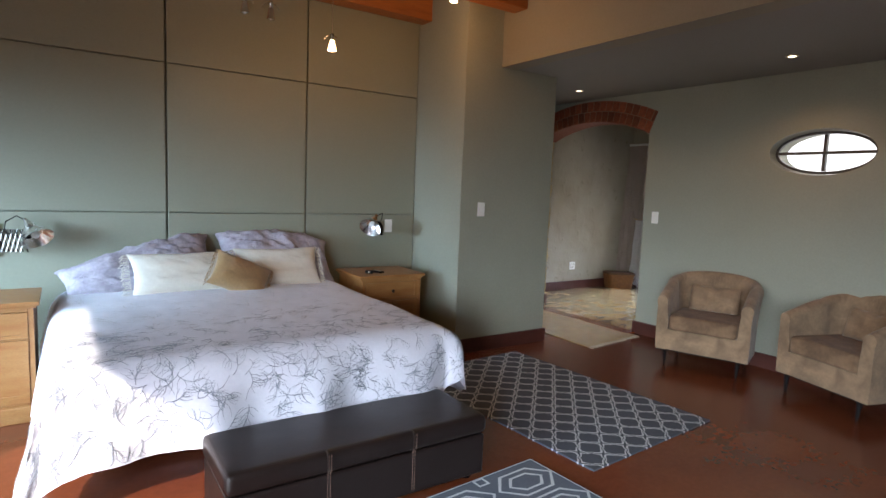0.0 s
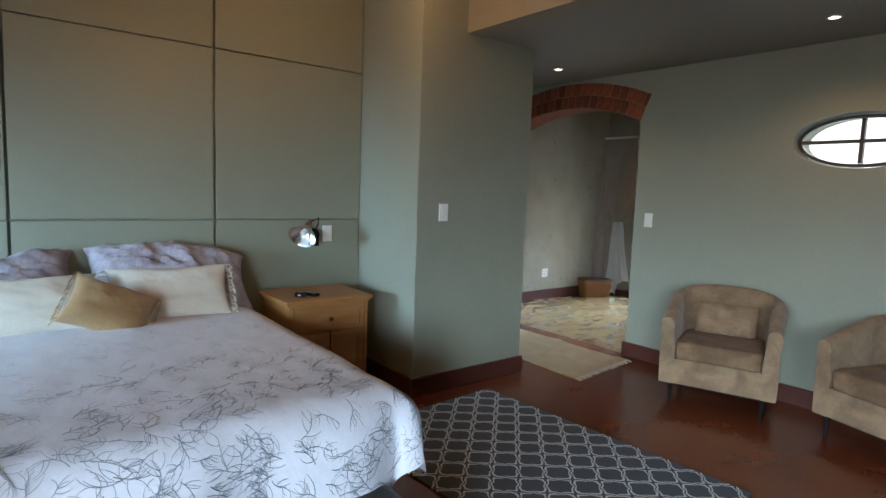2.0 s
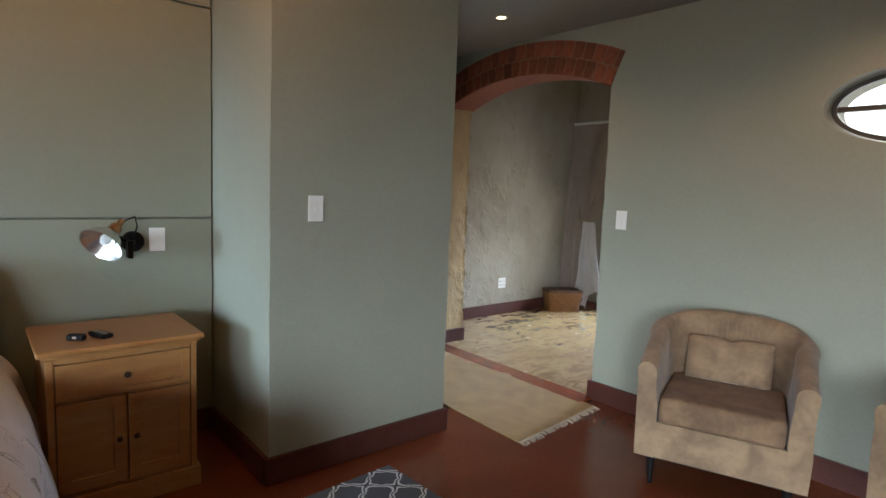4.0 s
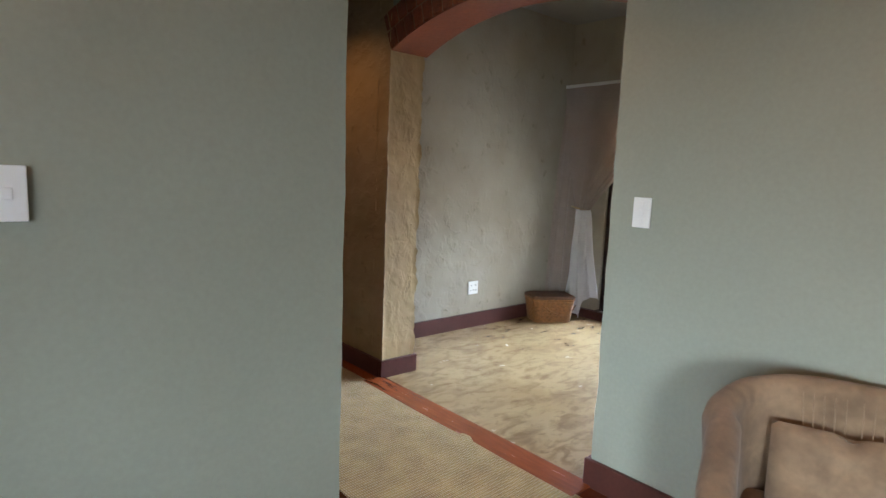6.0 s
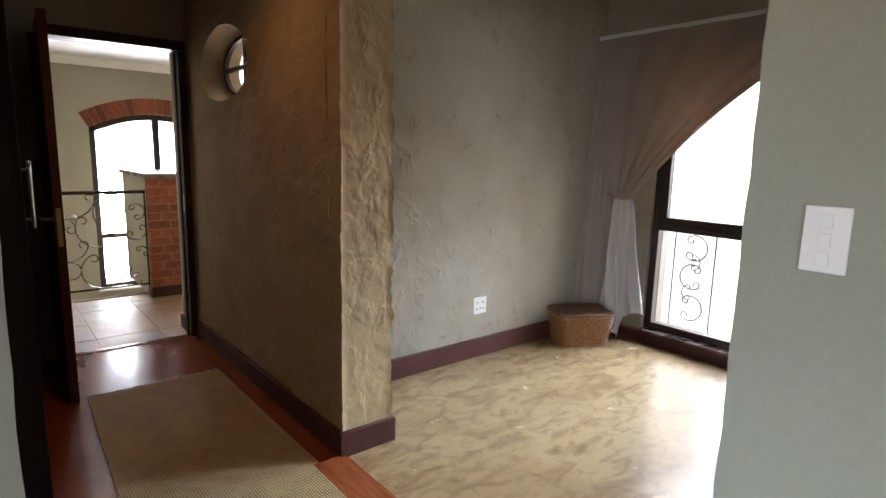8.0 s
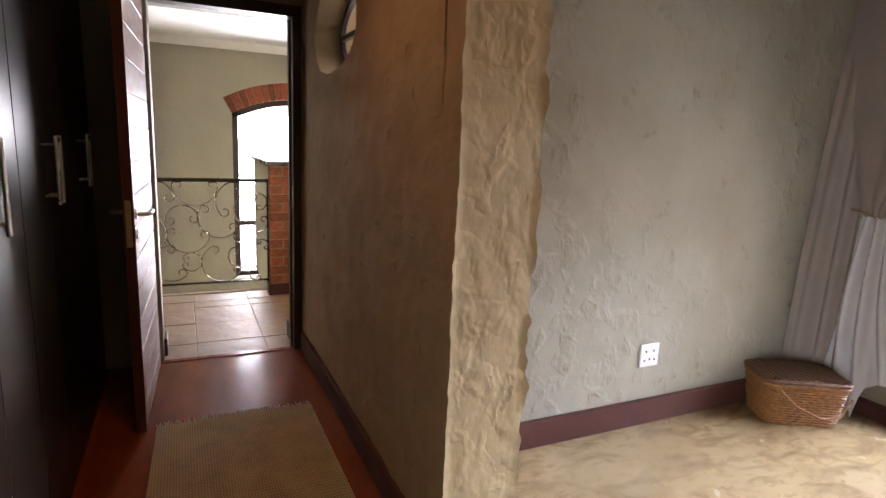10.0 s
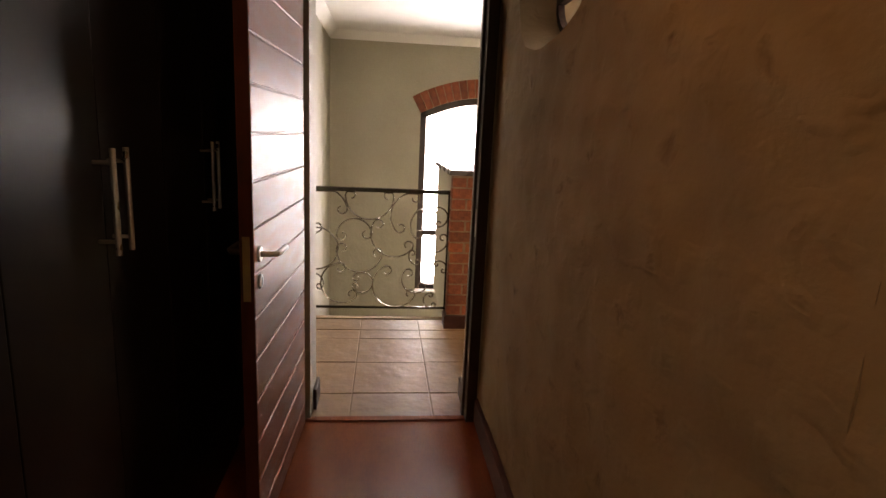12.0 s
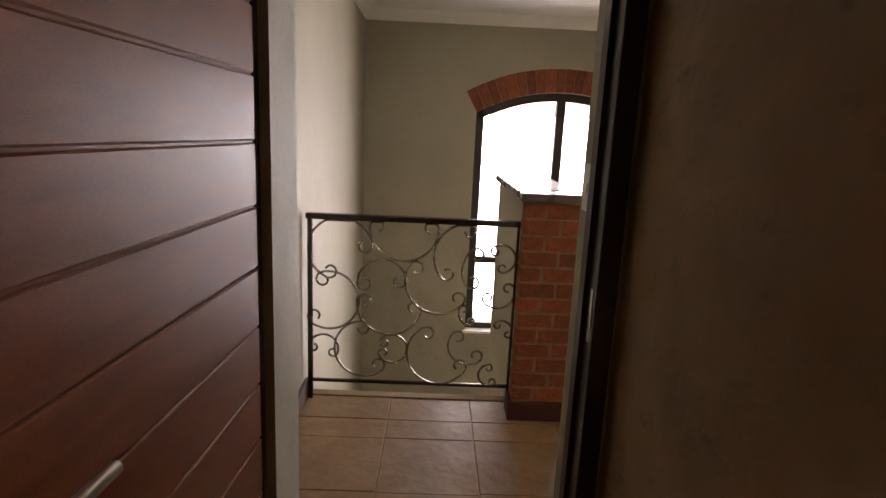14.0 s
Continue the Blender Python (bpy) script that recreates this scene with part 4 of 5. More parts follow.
def wall_lamp(m, aim, mouth, arm):
    """A bedside spot: its bell looks along aim from mouth; arm: a stub bracket, or scissor links drawn out from the wall."""
    t = thing("wall_lamp", m, "chrome bedside spot lamp on a bracket" if arm == "stub" else "chrome bedside spot lamp on a folding scissor bracket", "wall lamp", "bedside wall lamps")
    turn = Matrix.Translation(mouth) @ look((0, 0, 0), aim)
    root = turn @ Vector((0, 0, 0.16))
    if arm == "stub":
        b = lathe([(0.0, 0.016), (0.048, 0.014), (0.054, 0.0)], 24)
        b.transform(pose(0.042, 0, -0.014, 90))
        part("wall_plate", b, BLACK, t, smooth=True)
        part("bracket", tube([(0.042, -0.011, -0.014), (0.03, -0.07, -0.017), (-0.01, -0.12, 0.0), tuple(turn @ Vector((0.02, 0, 0.085)))], 0.012, 10), BLACK, t, smooth=True)
        part("clamp", bx(-0.012, 0.012, -0.17, -0.12, -0.08, 0.005, 0.005), BLACK, t)
        part("wire", tube([(0.042, -0.02, 0.0), (0.05, -0.07, 0.07), (0.03, -0.12, 0.12), tuple(root)], 0.004, 6), BLACK, t, smooth=True)
    else:
        part("wall_plate", bx(-0.20, -0.165, -0.016, 0.0, -0.16, 0.06, 0.004), BLACK, t)
        for i in range(7):
            x = -0.185 + 0.026 * i
            y = -0.022 - 0.014 * i
            for s_, dy in ((-1, 0.0), (1, -0.004)):
                a_, b_ = Vector((x - s_ * 0.020, y + dy, -0.125)), Vector((x + s_ * 0.020, y + dy, 0.025))
                part("link", cyl(a_, b_, 0.0042, n=6), IRON if s_ > 0 else BLACK, t)
        end = Vector((0.0, -0.12, -0.03))
        part("bracket", tube([(-0.03, -0.11, -0.03), tuple(end), tuple(turn @ Vector((-0.03, 0, 0.07)))], 0.007, 8), BLACK, t, smooth=True)
        part("wire", tube([tuple(root), tuple(root + Vector((-0.05, 0.01, 0.03))), tuple(root + Vector((-0.11, 0.03, -0.01))), tuple(root + Vector((-0.12, 0.04, -0.08))), (-0.06, -0.09, -0.02)], 0.004, 6), BLACK, t, smooth=True)
    neck = lathe([(0.0, 0.172), (0.014, 0.170), (0.017, 0.136), (0.026, 0.126), (0.030, 0.088), (0.026, 0.084)], 24)
    neck.transform(turn)
    part("neck", neck, COPPER if arm == "stub" else SATIN, t, "copper-coloured lamp holder" if arm == "stub" else "", True)
    shade = lathe([(0.026, 0.088), (0.044, 0.076), (0.072, 0.044), (0.092, 0.010), (0.100, 0.0), (0.102, -0.004), (0.098, -0.004), (0.088, 0.008), (0.066, 0.042), (0.040, 0.072), (0.018, 0.083)], 36)
    shade.transform(turn)
    part("shade", shade, SATIN, t, "polished chrome reflector", True)
    bulb = lathe([(0.0, 0.010), (0.016, 0.014), (0.026, 0.036), (0.020, 0.066), (0.0, 0.078)], 16)
    bulb.transform(turn)
    part("bulb", bulb, PLASTIC, t, "unlit frosted bulb", True)
    return t


wall_lamp(pose(2.665, HEAD_Y, 1.095), (-0.60, -0.50, -0.62), (-0.125, -0.185, -0.008), "stub")
wall_lamp(pose(0.06, HEAD_Y, 1.055), (0.40, -0.55, -0.70), (0.05, -0.17, -0.03), "scissor")


def switch(m, rockers=1, w=0.076, h=0.122, what="white light switch plate", cat="light switch"):
    """A wall plate; faces -y before m."""
    t = thing("light_switch" if cat == "light switch" else "power_socket", m, what, cat)
    part("plate", bx(-w / 2, w / 2, -0.009, 0.0, -h / 2, h / 2, 0.003), PLASTIC, t)
    for i in range(rockers):
        z = (i - (rockers - 1) / 2) * 0.034
        part("rocker", bx(-0.011, 0.011, -0.013, -0.009, z - 0.013, z + 0.013, 0.002), PLASTIC, t)
    return t


switch(pose(3.324, PIER_Y - 0.003, 1.293), 1, what="white light switch plate on the pier")
switch(pose(2.82, HEAD_Y, 1.09), 1, what="white light switch plate beside the bedside lamp")
switch(pose(RIGHT_X - 0.003, 3.552, 1.252, 0, 0, -90), 3, what="white triple light switch plate by the arch")
sock = switch(pose(6.765, 5.965, 0.362), 0, 0.118, 0.118, "white power socket on the rough plaster wall", "power socket")
for x, z in ((-0.025, 0.022), (0.025, 0.022), (0.0, -0.02), (-0.032, -0.025), (0.032, -0.025)):
    part("pin_hole", cyl((x, -0.0095, z), (x, -0.008, z), 0.0055, n=10), BLACK, sock)
switch(pose(5.302, 7.70, 1.285, 0, 0, -90), 1, what="white light switch plate in the doorway")


# ---- bedroom: rugs and armchairs ----
def rug_mat(name, px, py, base, line, width):
    """A woven rug with a trellis of curved lines."""
    m = mat(name, base, 0.95, var=0.12, scale=5, fine=150, bump=0.5, bump_scale=260, depth=0.004)
    nt = m.node_tree
    n, k = nt.nodes, nt.links
    b = n["Principled BSDF"]
    src = b.inputs["Base Color"].links[0].from_socket
    tc = n.new("ShaderNodeTexCoord")
    sep = n.new("ShaderNodeSeparateXYZ")
    k.new(tc.outputs["Object"], sep.inputs[0])

    def op(kind, a, c=None):
        q = n.new("ShaderNodeMath")
        q.operation = kind
        for i, v in enumerate((a, c)):
            if v is None:
                continue
            if isinstance(v, (int, float)):
                q.inputs[i].default_value = v
            else:
                k.new(v, q.inputs[i])
        return q.outputs[0]

    plain, twice, fourth = [], [], []
    for axis, per in ((0, px), (1, py)):
        ang_ = op("MULTIPLY", sep.outputs[axis], 2 * math.pi / per)
        plain.append(op("COSINE", ang_))
        twice.append(op("COSINE", op("MULTIPLY", ang_, 2.0)))
        fourth.append(op("COSINE", op("MULTIPLY", ang_, 4.0)))
    skew = op("MULTIPLY", op("SUBTRACT", plain[0], plain[1]), 0.5)
    bow = op("SUBTRACT", 1.0, op("MULTIPLY", skew, skew))
    barb = op("MULTIPLY", op("MULTIPLY", op("MULTIPLY", skew, bow), op("ADD", twice[0], twice[1])), 0.16)
    ripple = op("MULTIPLY", op("MULTIPLY", op("ADD", fourth[0], fourth[1]), bow), -0.14)
    ramps = [op("ADD", op("MULTIPLY", q, 0.45), op("SUBTRACT", 0.55, op("MULTIPLY", op("ARCCOSINE", q), 1.1 / math.pi))) for q in plain]
    level = op("ABSOLUTE", op("ADD", op("ADD", ramps[0], ramps[1]), op("ADD", barb, ripple)))
    total = op("MULTIPLY", op("GREATER_THAN", level, width), op("LESS_THAN", level, width + 0.28))
    mix = n.new("ShaderNodeMix")
    mix.data_type = "RGBA"
    mix.inputs["B"].default_value = (*line, 1)
    k.new(op("MULTIPLY", total, 0.9), mix.inputs["Factor"])
    k.new(src, mix.inputs["A"])
    k.new(mix.outputs["Result"], b.inputs["Base Color"])
    return m


SLATE = (0.062, 0.070, 0.085)
TRELLIS = rug_mat("trellis_weave", 0.205, 0.182, SLATE, (0.55, 0.56, 0.57), 0.15)
rug = part("trellis_rug", bx(-0.612, 0.612, -0.91, 0.91, 0.001, 0.012, 0.004), TRELLIS, None)
rug.matrix_world = pose(3.10, 2.755, 0, 0, 0, 3.6)
tagged(rug, "slate grey rug with a pale trellis pattern beside the bed", "rug")
PLAIN_RUG = mat("slate_weave", (0.085, 0.10, 0.125), 0.95, var=0.12, scale=5, fine=150, bump=0.5, bump_scale=260, depth=0.004)
PALE_YARN = mat("pale_yarn", (0.48, 0.49, 0.50), 0.95, var=0.1, fine=150, bump=0.4, bump_scale=260, depth=0.003)
rug2 = part("geometric_rug", bx(-0.60, 0.60, -0.95, 0.0, 0.001, 0.011, 0.004), PLAIN_RUG, None)
rug2.matrix_world = pose(1.742, 2.035, 0, 0, 0, 4.0)
tagged(rug2, "slate rug with pale nested hexagon lines before the bench", "rug")


def outline(pts, w, bm):
    """A closed flat band of yarn along pts."""
    n = len(pts)
    c = Vector((sum(p[0] for p in pts) / n, sum(p[1] for p in pts) / n, 0))
    out = [Vector((p[0], p[1], 0)) for p in pts]
    inn = [p + (c - p).normalized() * w * 1.25 for p in out]
    lo = [bm.verts.new((p.x, p.y, 0.0125)) for p in out]
    li = [bm.verts.new((p.x, p.y, 0.0125)) for p in inn]
    for i in range(n):
        j = (i + 1) % n
        bm.faces.new((lo[i], lo[j], li[j], li[i]))


yb = bmesh.new()
for cx in (-0.40, 0.0, 0.40):
    for cy in (-0.16, -0.40, -0.64):
        for s in (1.0, 0.62):
            a, b_ = 0.19 * s, 0.105 * s
            outline([(cx - a, cy), (cx - a * 0.5, cy + b_), (cx + a * 0.5, cy + b_), (cx + a, cy), (cx + a * 0.5, cy - b_), (cx - a * 0.5, cy - b_)], 0.014, yb)
for cx in (-0.2, 0.2):
    for cy in (-0.04, -0.28, -0.52):
        outline([(cx - 0.035, cy - 0.035), (cx + 0.035, cy - 0.035), (cx + 0.035, cy + 0.03), (cx - 0.035, cy + 0.03)], 0.014, yb)
outline([(-0.595, -0.945), (0.595, -0.945), (0.595, -0.006), (-0.595, -0.006)], 0.008, yb)
part("yarn_pattern", yb, PALE_YARN, rug2, "pale hexagon lines")


def armchair(m, label):
    t = thing("tub_armchair", m, label, "armchair", "tub armchairs by the wall")
    W, D, T = 0.365, 0.335, 0.092

    def station(s):
        """Place on the outer line, outward way, and height of the top, s from one arm's front to the other's."""
        q = abs(s - 0.5) * 2
        sg = -1 if s < 0.5 else 1
        if q > 0.62:
            f = (q - 0.62) / 0.38
            p, o = Vector((sg * W, 0.02 - f * (D + 0.02 - 0.03), 0)), Vector((sg, 0, 0))
        else:
            a = q / 0.62 * math.pi / 2
            ca, sa = math.cos(a) ** 0.72, math.sin(a) ** 0.72
            p = Vector((sg * W * sa, 0.02 + (D - 0.02) * ca, 0))
            o = Vector((sg * math.sin(a), math.cos(a), 0))
        w = 1 - q ** 1.7
        return p, o, 0.615 + 0.185 * w

    bm = bmesh.new()
    rings = []
    N = 56
    for i in range(N + 1):
        p, o, h = station(i / N)
        lean = 0.03 if 0.2 < i / N < 0.8 else 0.012
        ring = []
        prof = [(0.0, 0.145), (0.004, 0.30)] + [(lean * (z - 0.3) / 0.5, z) for z in (0.42, 0.52)]
        for off, z in prof:
            ring.append(p + o * off + Vector((0, 0, min(z, h - 0.06))))
        for a in range(7):
            an = math.pi * a / 6
            ring.append(p + o * (lean - T / 2 + T / 2 * math.cos(an)) + Vector((0, 0, h - 0.05 + 0.05 * math.sin(an))))
        for off, z in ((lean - T, h - 0.11), (-T, 0.40), (-T, 0.145)):
            ring.append(p + o * off + Vector((0, 0, z)))
        rings.append([bm.verts.new(v + wob(v, 0.004, 9)) for v in ring])
    for A, B in zip(rings, rings[1:]):
        for kx in range(len(A) - 1):
            bm.faces.new((A[kx], A[kx + 1], B[kx + 1], B[kx]))
    for r in (rings[0], rings[-1]):
        bm.faces.new(r)
    part("backrest", bm, SUEDE, t, "wrap-round back and arms in taupe suede", True)
    part("seat_base", bx(-0.282, 0.282, -D + 0.029, 0.22, 0.145, 0.325, 0.008, 2), SUEDE, t)
    part("underside", bx(-0.35, 0.35, -0.29, 0.20, 0.135, 0.150, 0.003), BLACK, t)
    bm = bx(-0.268, 0.268, -D + 0.024, 0.20, 0.318, 0.452, 0.036, 5)
    part("seat_cushion", bm, SUEDE_SHADED, t, "brown suede seat cushion, darkened for shade and nap", True)
    pil = bmesh.new()

    def back(sgn):
        def fn(u, v):
            a, b = 2 * u - 1, 2 * v - 1
            th = max(0.0, (1 - abs(a) ** 7) * (1 - abs(b) ** 6)) ** 0.5
            wr = 0.016 * noise.noise(Vector((a * 3, b * 2, 2))) + 0.007 * noise.noise(Vector((a * 7, b * 5, 4)))
            tuft = 0.018 * math.exp(-((a * 5) ** 2 + ((b - 0.9) * 6) ** 2))
            return Vector((a * 0.205, 0.170 + 0.035 * b - sgn * (0.042 * th + wr * th - tuft), 0.560 + b * 0.112 - 0.016 * math.exp(-((a * 6) ** 2)) * max(0.0, b)))
        return fn
    sheet(back(1), 24, 16, pil)
    sheet(back(-1), 24, 16, pil)
    bmesh.ops.remove_doubles(pil, verts=pil.verts, dist=0.0008)
    part("back_cushion", pil, SUEDE, t, smooth=True)
    for s in (-1, 1):
        ln = bmesh.new()
        for kx in range(5):
            x = s * (0.02 + 0.026 * kx)
            tube([(x, 0.215 - 0.1 * x * x, 0.665), (x * 1.03, 0.228 - 0.1 * x * x, 0.72), (x * 1.06, 0.245, 0.765)], 0.0020, 5, bm=ln)
        part("pleat", ln, SUEDE, t)
    for sx in (-1, 1):
        for y in (-0.27, 0.21):
            part("leg", cyl((sx * 0.29, y, 0.145), (sx * 0.285, y - 0.005, 0.0), 0.021, 0.010, 14), BLACK, t, "tapered black leg", True)
    return t


def facing(p, q):
    """The pose of a chair whose front legs stand near p and q, seen from its front: p is on the viewer's left."""
    p, q = Vector(p), Vector(q)
    mid, across = (p + q) / 2, (q - p).normalized()
    yaw = math.degrees(math.atan2(across.y, across.x))
    back = Vector((-across.y, across.x))
    c = mid + back * 0.27
    return pose(c.x, c.y, 0, 0, 0, yaw)


chair = armchair(facing((4.62, 2.83), (4.82, 2.29)), "taupe suede tub armchair with a buttoned back cushion")
copy_thing(chair, facing((4.89, 1.95), (4.70, 1.37)))


# ---- oval windows ----
def oval_window(x, cy, cz, ry, rz, material, label):
    t = thing("oval_window", pose(x, cy, cz), label, "window", kind="structure")
    bm = bmesh.new()
    n = 64
    rings = []
    for i in range(n):
        a = 2 * math.pi * i / n
        c, s_ = math.cos(a), math.sin(a)
        rings.append([bm.verts.new((dx, c * (ry - d), s_ * (rz - d))) for dx, d in ((-0.014, -0.006), (-0.014, 0.017), (0.014, 0.017), (0.014, -0.006))])
    for i in range(n):
        A, B = rings[i], rings[(i + 1) % n]
        for q in range(4):
            bm.faces.new((A[q], A[(q + 1) % 4], B[(q + 1) % 4], B[q]))
    part("window_frame", bm, material, t, smooth=False)
    part("glazing_bar", bx(-0.014, 0.016, -ry + 0.02, ry - 0.02, -0.012, 0.012), material, t)
    part("glazing_bar", bx(-0.016, 0.018, -0.012, 0.012, -rz + 0.02, rz - 0.02), material, t)
    g = bmesh.new()
    g.faces.new([g.verts.new((0.001, (ry - 0.02) * math.cos(2 * math.pi * i / n), (rz - 0.02) * math.sin(2 * math.pi * i / n))) for i in range(n)])
    pane = part("pane", g, GLASS, t)
    pane.visible_shadow = False


FRAME_GREY = mat("dark_grey_frame_paint", (0.05, 0.045, 0.04), 0.4, var=0.1, bump=0.05)
oval_window(RIGHT_X + 0.10, 2.073, 1.879, 0.378, 0.170, FRAME_GREY, "oval four-pane window in the bedroom wall")
oval_window(5.50, 6.80, 1.895, 0.375, 0.185, DARKWOOD, "oval four-pane window in the passage wall")

# ---- alcove ----
win = thing("window_alcove", pose(WIN_X + 0.06, 0, 0), "dark brown wooden window down to the floor", "window", kind="structure")
fr = bx(-0.03, 0.04, WY1 - 0.055, WY1, WZ0, WZ1, 0.004)
part("window_frame", fr, DARKWOOD, win)
part("window_frame", bx(-0.03, 0.04, WY0, WY0 + 0.055, WZ0, WZ1, 0.004), DARKWOOD, win)
part("window_frame", bx(-0.03, 0.04, WY0 + 0.055, WY1 - 0.055, WZ1 - 0.055, WZ1, 0.004), DARKWOOD, win)
part("window_frame", bx(-0.03, 0.04, WY0 + 0.055, WY1 - 0.055, WZ0, WZ0 + 0.055, 0.004), DARKWOOD, win)
part("transom", bx(-0.03, 0.04, WY0 + 0.055, WY1 - 0.055, 0.865, 0.905, 0.004), DARKWOOD, win)
part("mullion", bx(-0.028, 0.038, 4.58, 4.63, WZ0 + 0.055, WZ1 - 0.055, 0.004), DARKWOOD, win)
for y0, y1 in ((4.63, WY1 - 0.055), (WY0 + 0.055, 4.58)):
    cs = part("casement", bx(-0.022, 0.02, y0, y0 + 0.05, 0.905, WZ1 - 0.055, 0.001), DARKWOOD, win)
    part("stile", bx(-0.022, 0.02, y1 - 0.05, y1, 0.905, WZ1 - 0.055, 0.001), DARKWOOD, cs)
    part("rail", bx(-0.022, 0.02, y0 + 0.05, y1 - 0.05, 0.905, 0.965, 0.001), DARKWOOD, cs)
    part("rail", bx(-0.022, 0.02, y0 + 0.05, y1 - 0.05, WZ1 - 0.11, WZ1 - 0.055, 0.001), DARKWOOD, cs)
    for z0, z1 in ((0.16, 0.865), (0.965, WZ1 - 0.11)):
        pane = part("pane", bx(-0.002, 0.002, y0 + 0.01, y1 - 0.01, z0, z1), GLASS, win)
        pane.visible_shadow = False
part("window_sill", bx(-0.115, -0.03, WY0, WY1, 0.085, 0.102, 0.004), SLAB, win, "dark polished sill")


def scroll(cx, cz, r, a0, a1, curl=0.030, flip=(1, 1)):
    """A wrought C-scroll in a plane: an arc with a tight curl at each end, as (across, up) pairs; angles in degrees."""
    pts = []
    sgn = 1 if a1 > a0 else -1
    for end in (0, 1):
        a = radians(a0 if end == 0 else a1)
        tip = Vector((cx + r * math.cos(a), cz + r * math.sin(a)))
        inward = Vector((cx, cz)) - tip
        inward.normalize()
        c = tip + inward * curl
        base = math.atan2(tip.y - c.y, tip.x - c.x)
        turn = []
        for i in range(1, 13):
            th = base + (sgn if end else -sgn) * radians(270) * i / 12
            rr = curl * (1 - 0.45 * i / 12)
            turn.append((c.x + rr * math.cos(th), c.y + rr * math.sin(th)))
        if end == 0:
            pts = turn[::-1]
            m = max(10, int(abs(a1 - a0) / 9))
            for i in range(m + 1):
                q = radians(a0 + (a1 - a0) * i / m)
                pts.append((cx + r * math.cos(q), cz + r * math.sin(q)))
        else:
            pts += turn
    return pts


# Window glare washing over the bars is put into this pale colour.
WASHED_IRON = mat("glare_washed_iron", (0.52, 0.50, 0.47), 0.5, var=0.1, scale=12, bump=0.08)
bars = thing("burglar_bars", pose(8.24, 0, 0), "scrolled burglar bars outside the window, paled to stand for glare", "burglar bars")
for y in (WY1 - 0.10, 5.06, 4.72, 4.42, 4.1, WY0 + 0.12):
    part("bar", cyl((0, y, WZ0), (0, y, 0.90), 0.007, n=8), WASHED_IRON, bars)
for y in (5.215, 4.57, 3.97):
    for cz, a0, a1 in ((0.74, 60, 300), (0.52, 240, 480), (0.28, 60, 300)):
        part("scroll", tube([(0, y + px, pz) for px, pz in scroll(0, cz, 0.095, a0, a1, 0.030)], 0.007, 6), WASHED_IRON, bars)
    for cz, a0, a1 in ((0.63, 250, 110), (0.40, 70, -70)):
        part("scroll", tube([(0, y + 0.01 + px, pz) for px, pz in scroll(0, cz, 0.060, a0, a1, 0.020)], 0.006, 6), WASHED_IRON, bars)
part("rail", bx(-0.01, 0.01, WY0, WY1, 0.90, 0.92), WASHED_IRON, bars)
part("rail", bx(-0.01, 0.01, WY0, WY1, WZ0, WZ0 + 0.02), WASHED_IRON, bars)

track = thing("curtain_track", pose(7.955, 0, 0), "white curtain track above the window", "curtain track")
part("track", bx(-0.014, 0.014, 3.45, 5.99, 2.270, 2.305, 0.005), PLASTIC, track)
for y in (3.6, 4.8, 5.9):
    part("bracket", bx(0.0, 0.075, y - 0.012, y + 0.012, 2.278, 2.296), PLASTIC, track)

curt = thing("curtain", pose(7.935, 0, 0), "taupe curtain swept aside and tied back", "curtain")
TIE_Z, TOP_Z = 1.085, 2.268


def upper(u, v):
    z = TOP_Z + (TIE_Z - TOP_Z) * v
    s = (z - TIE_Z) / (TOP_Z - TIE_Z)
    left = 5.72 + 0.23 * s ** 0.6
    right = 5.56 - 1.18 * s ** 1.15 - 0.35 * s ** 4
    y = left + (right - left) * u
    amp = (0.007 + 0.006 * s) * (0.7 + 0.8 * noise.noise(Vector((5 * u, 1.5 * v, 2))))
    return Vector((-0.02 + amp * math.sin(2 * math.pi * (4.5 * u + 1.6 * u * u + 0.35 * math.sin(3 * v + 4 * u))) + 0.02 * (1 - s) * math.sin(math.pi * u) * -1, y, z + 0.008 * math.sin(13 * math.pi * u) * (1 - s)))


part("drape", sheet(upper, 150, 40, thick=0.003), CURTAIN, curt, smooth=True)


def lower(u, v):
    k_ = min(1.0, max(0.0, (u - 0.52) / 0.10))
    z = TIE_Z + (0.035 + 0.175 * k_ * k_ * (3 - 2 * k_) - TIE_Z) * v
    left, right = 5.72 + 0.07 * v ** 0.6, 5.56 - 0.15 * v ** 0.7
    y = left + (right - left) * u
    return Vector((-0.025 + (0.022 + 0.012 * v) * math.sin(2 * math.pi * (3.5 * u + 0.25 * math.sin(4 * v))), y, z + (0.03 * math.sin(9 * u) * v)))


part("tail", sheet(lower, 90, 34, thick=0.003), LINING, curt, "pale lining of the hanging tail", True)


def straight(u, v):
    z = TOP_Z + (0.05 - TOP_Z) * v
    y = 5.945 + (5.70 - 5.945) * u
    spread_ = -0.20 * v ** 0.8 * (1 - u) ** 1.3
    return Vector((0.025 + spread_ + (0.008 + 0.012 * v) * math.sin(2 * math.pi * (2.3 * u + 0.9 * u * u) + 0.8 * v), y + 0.01 * math.sin(3 * v), z))


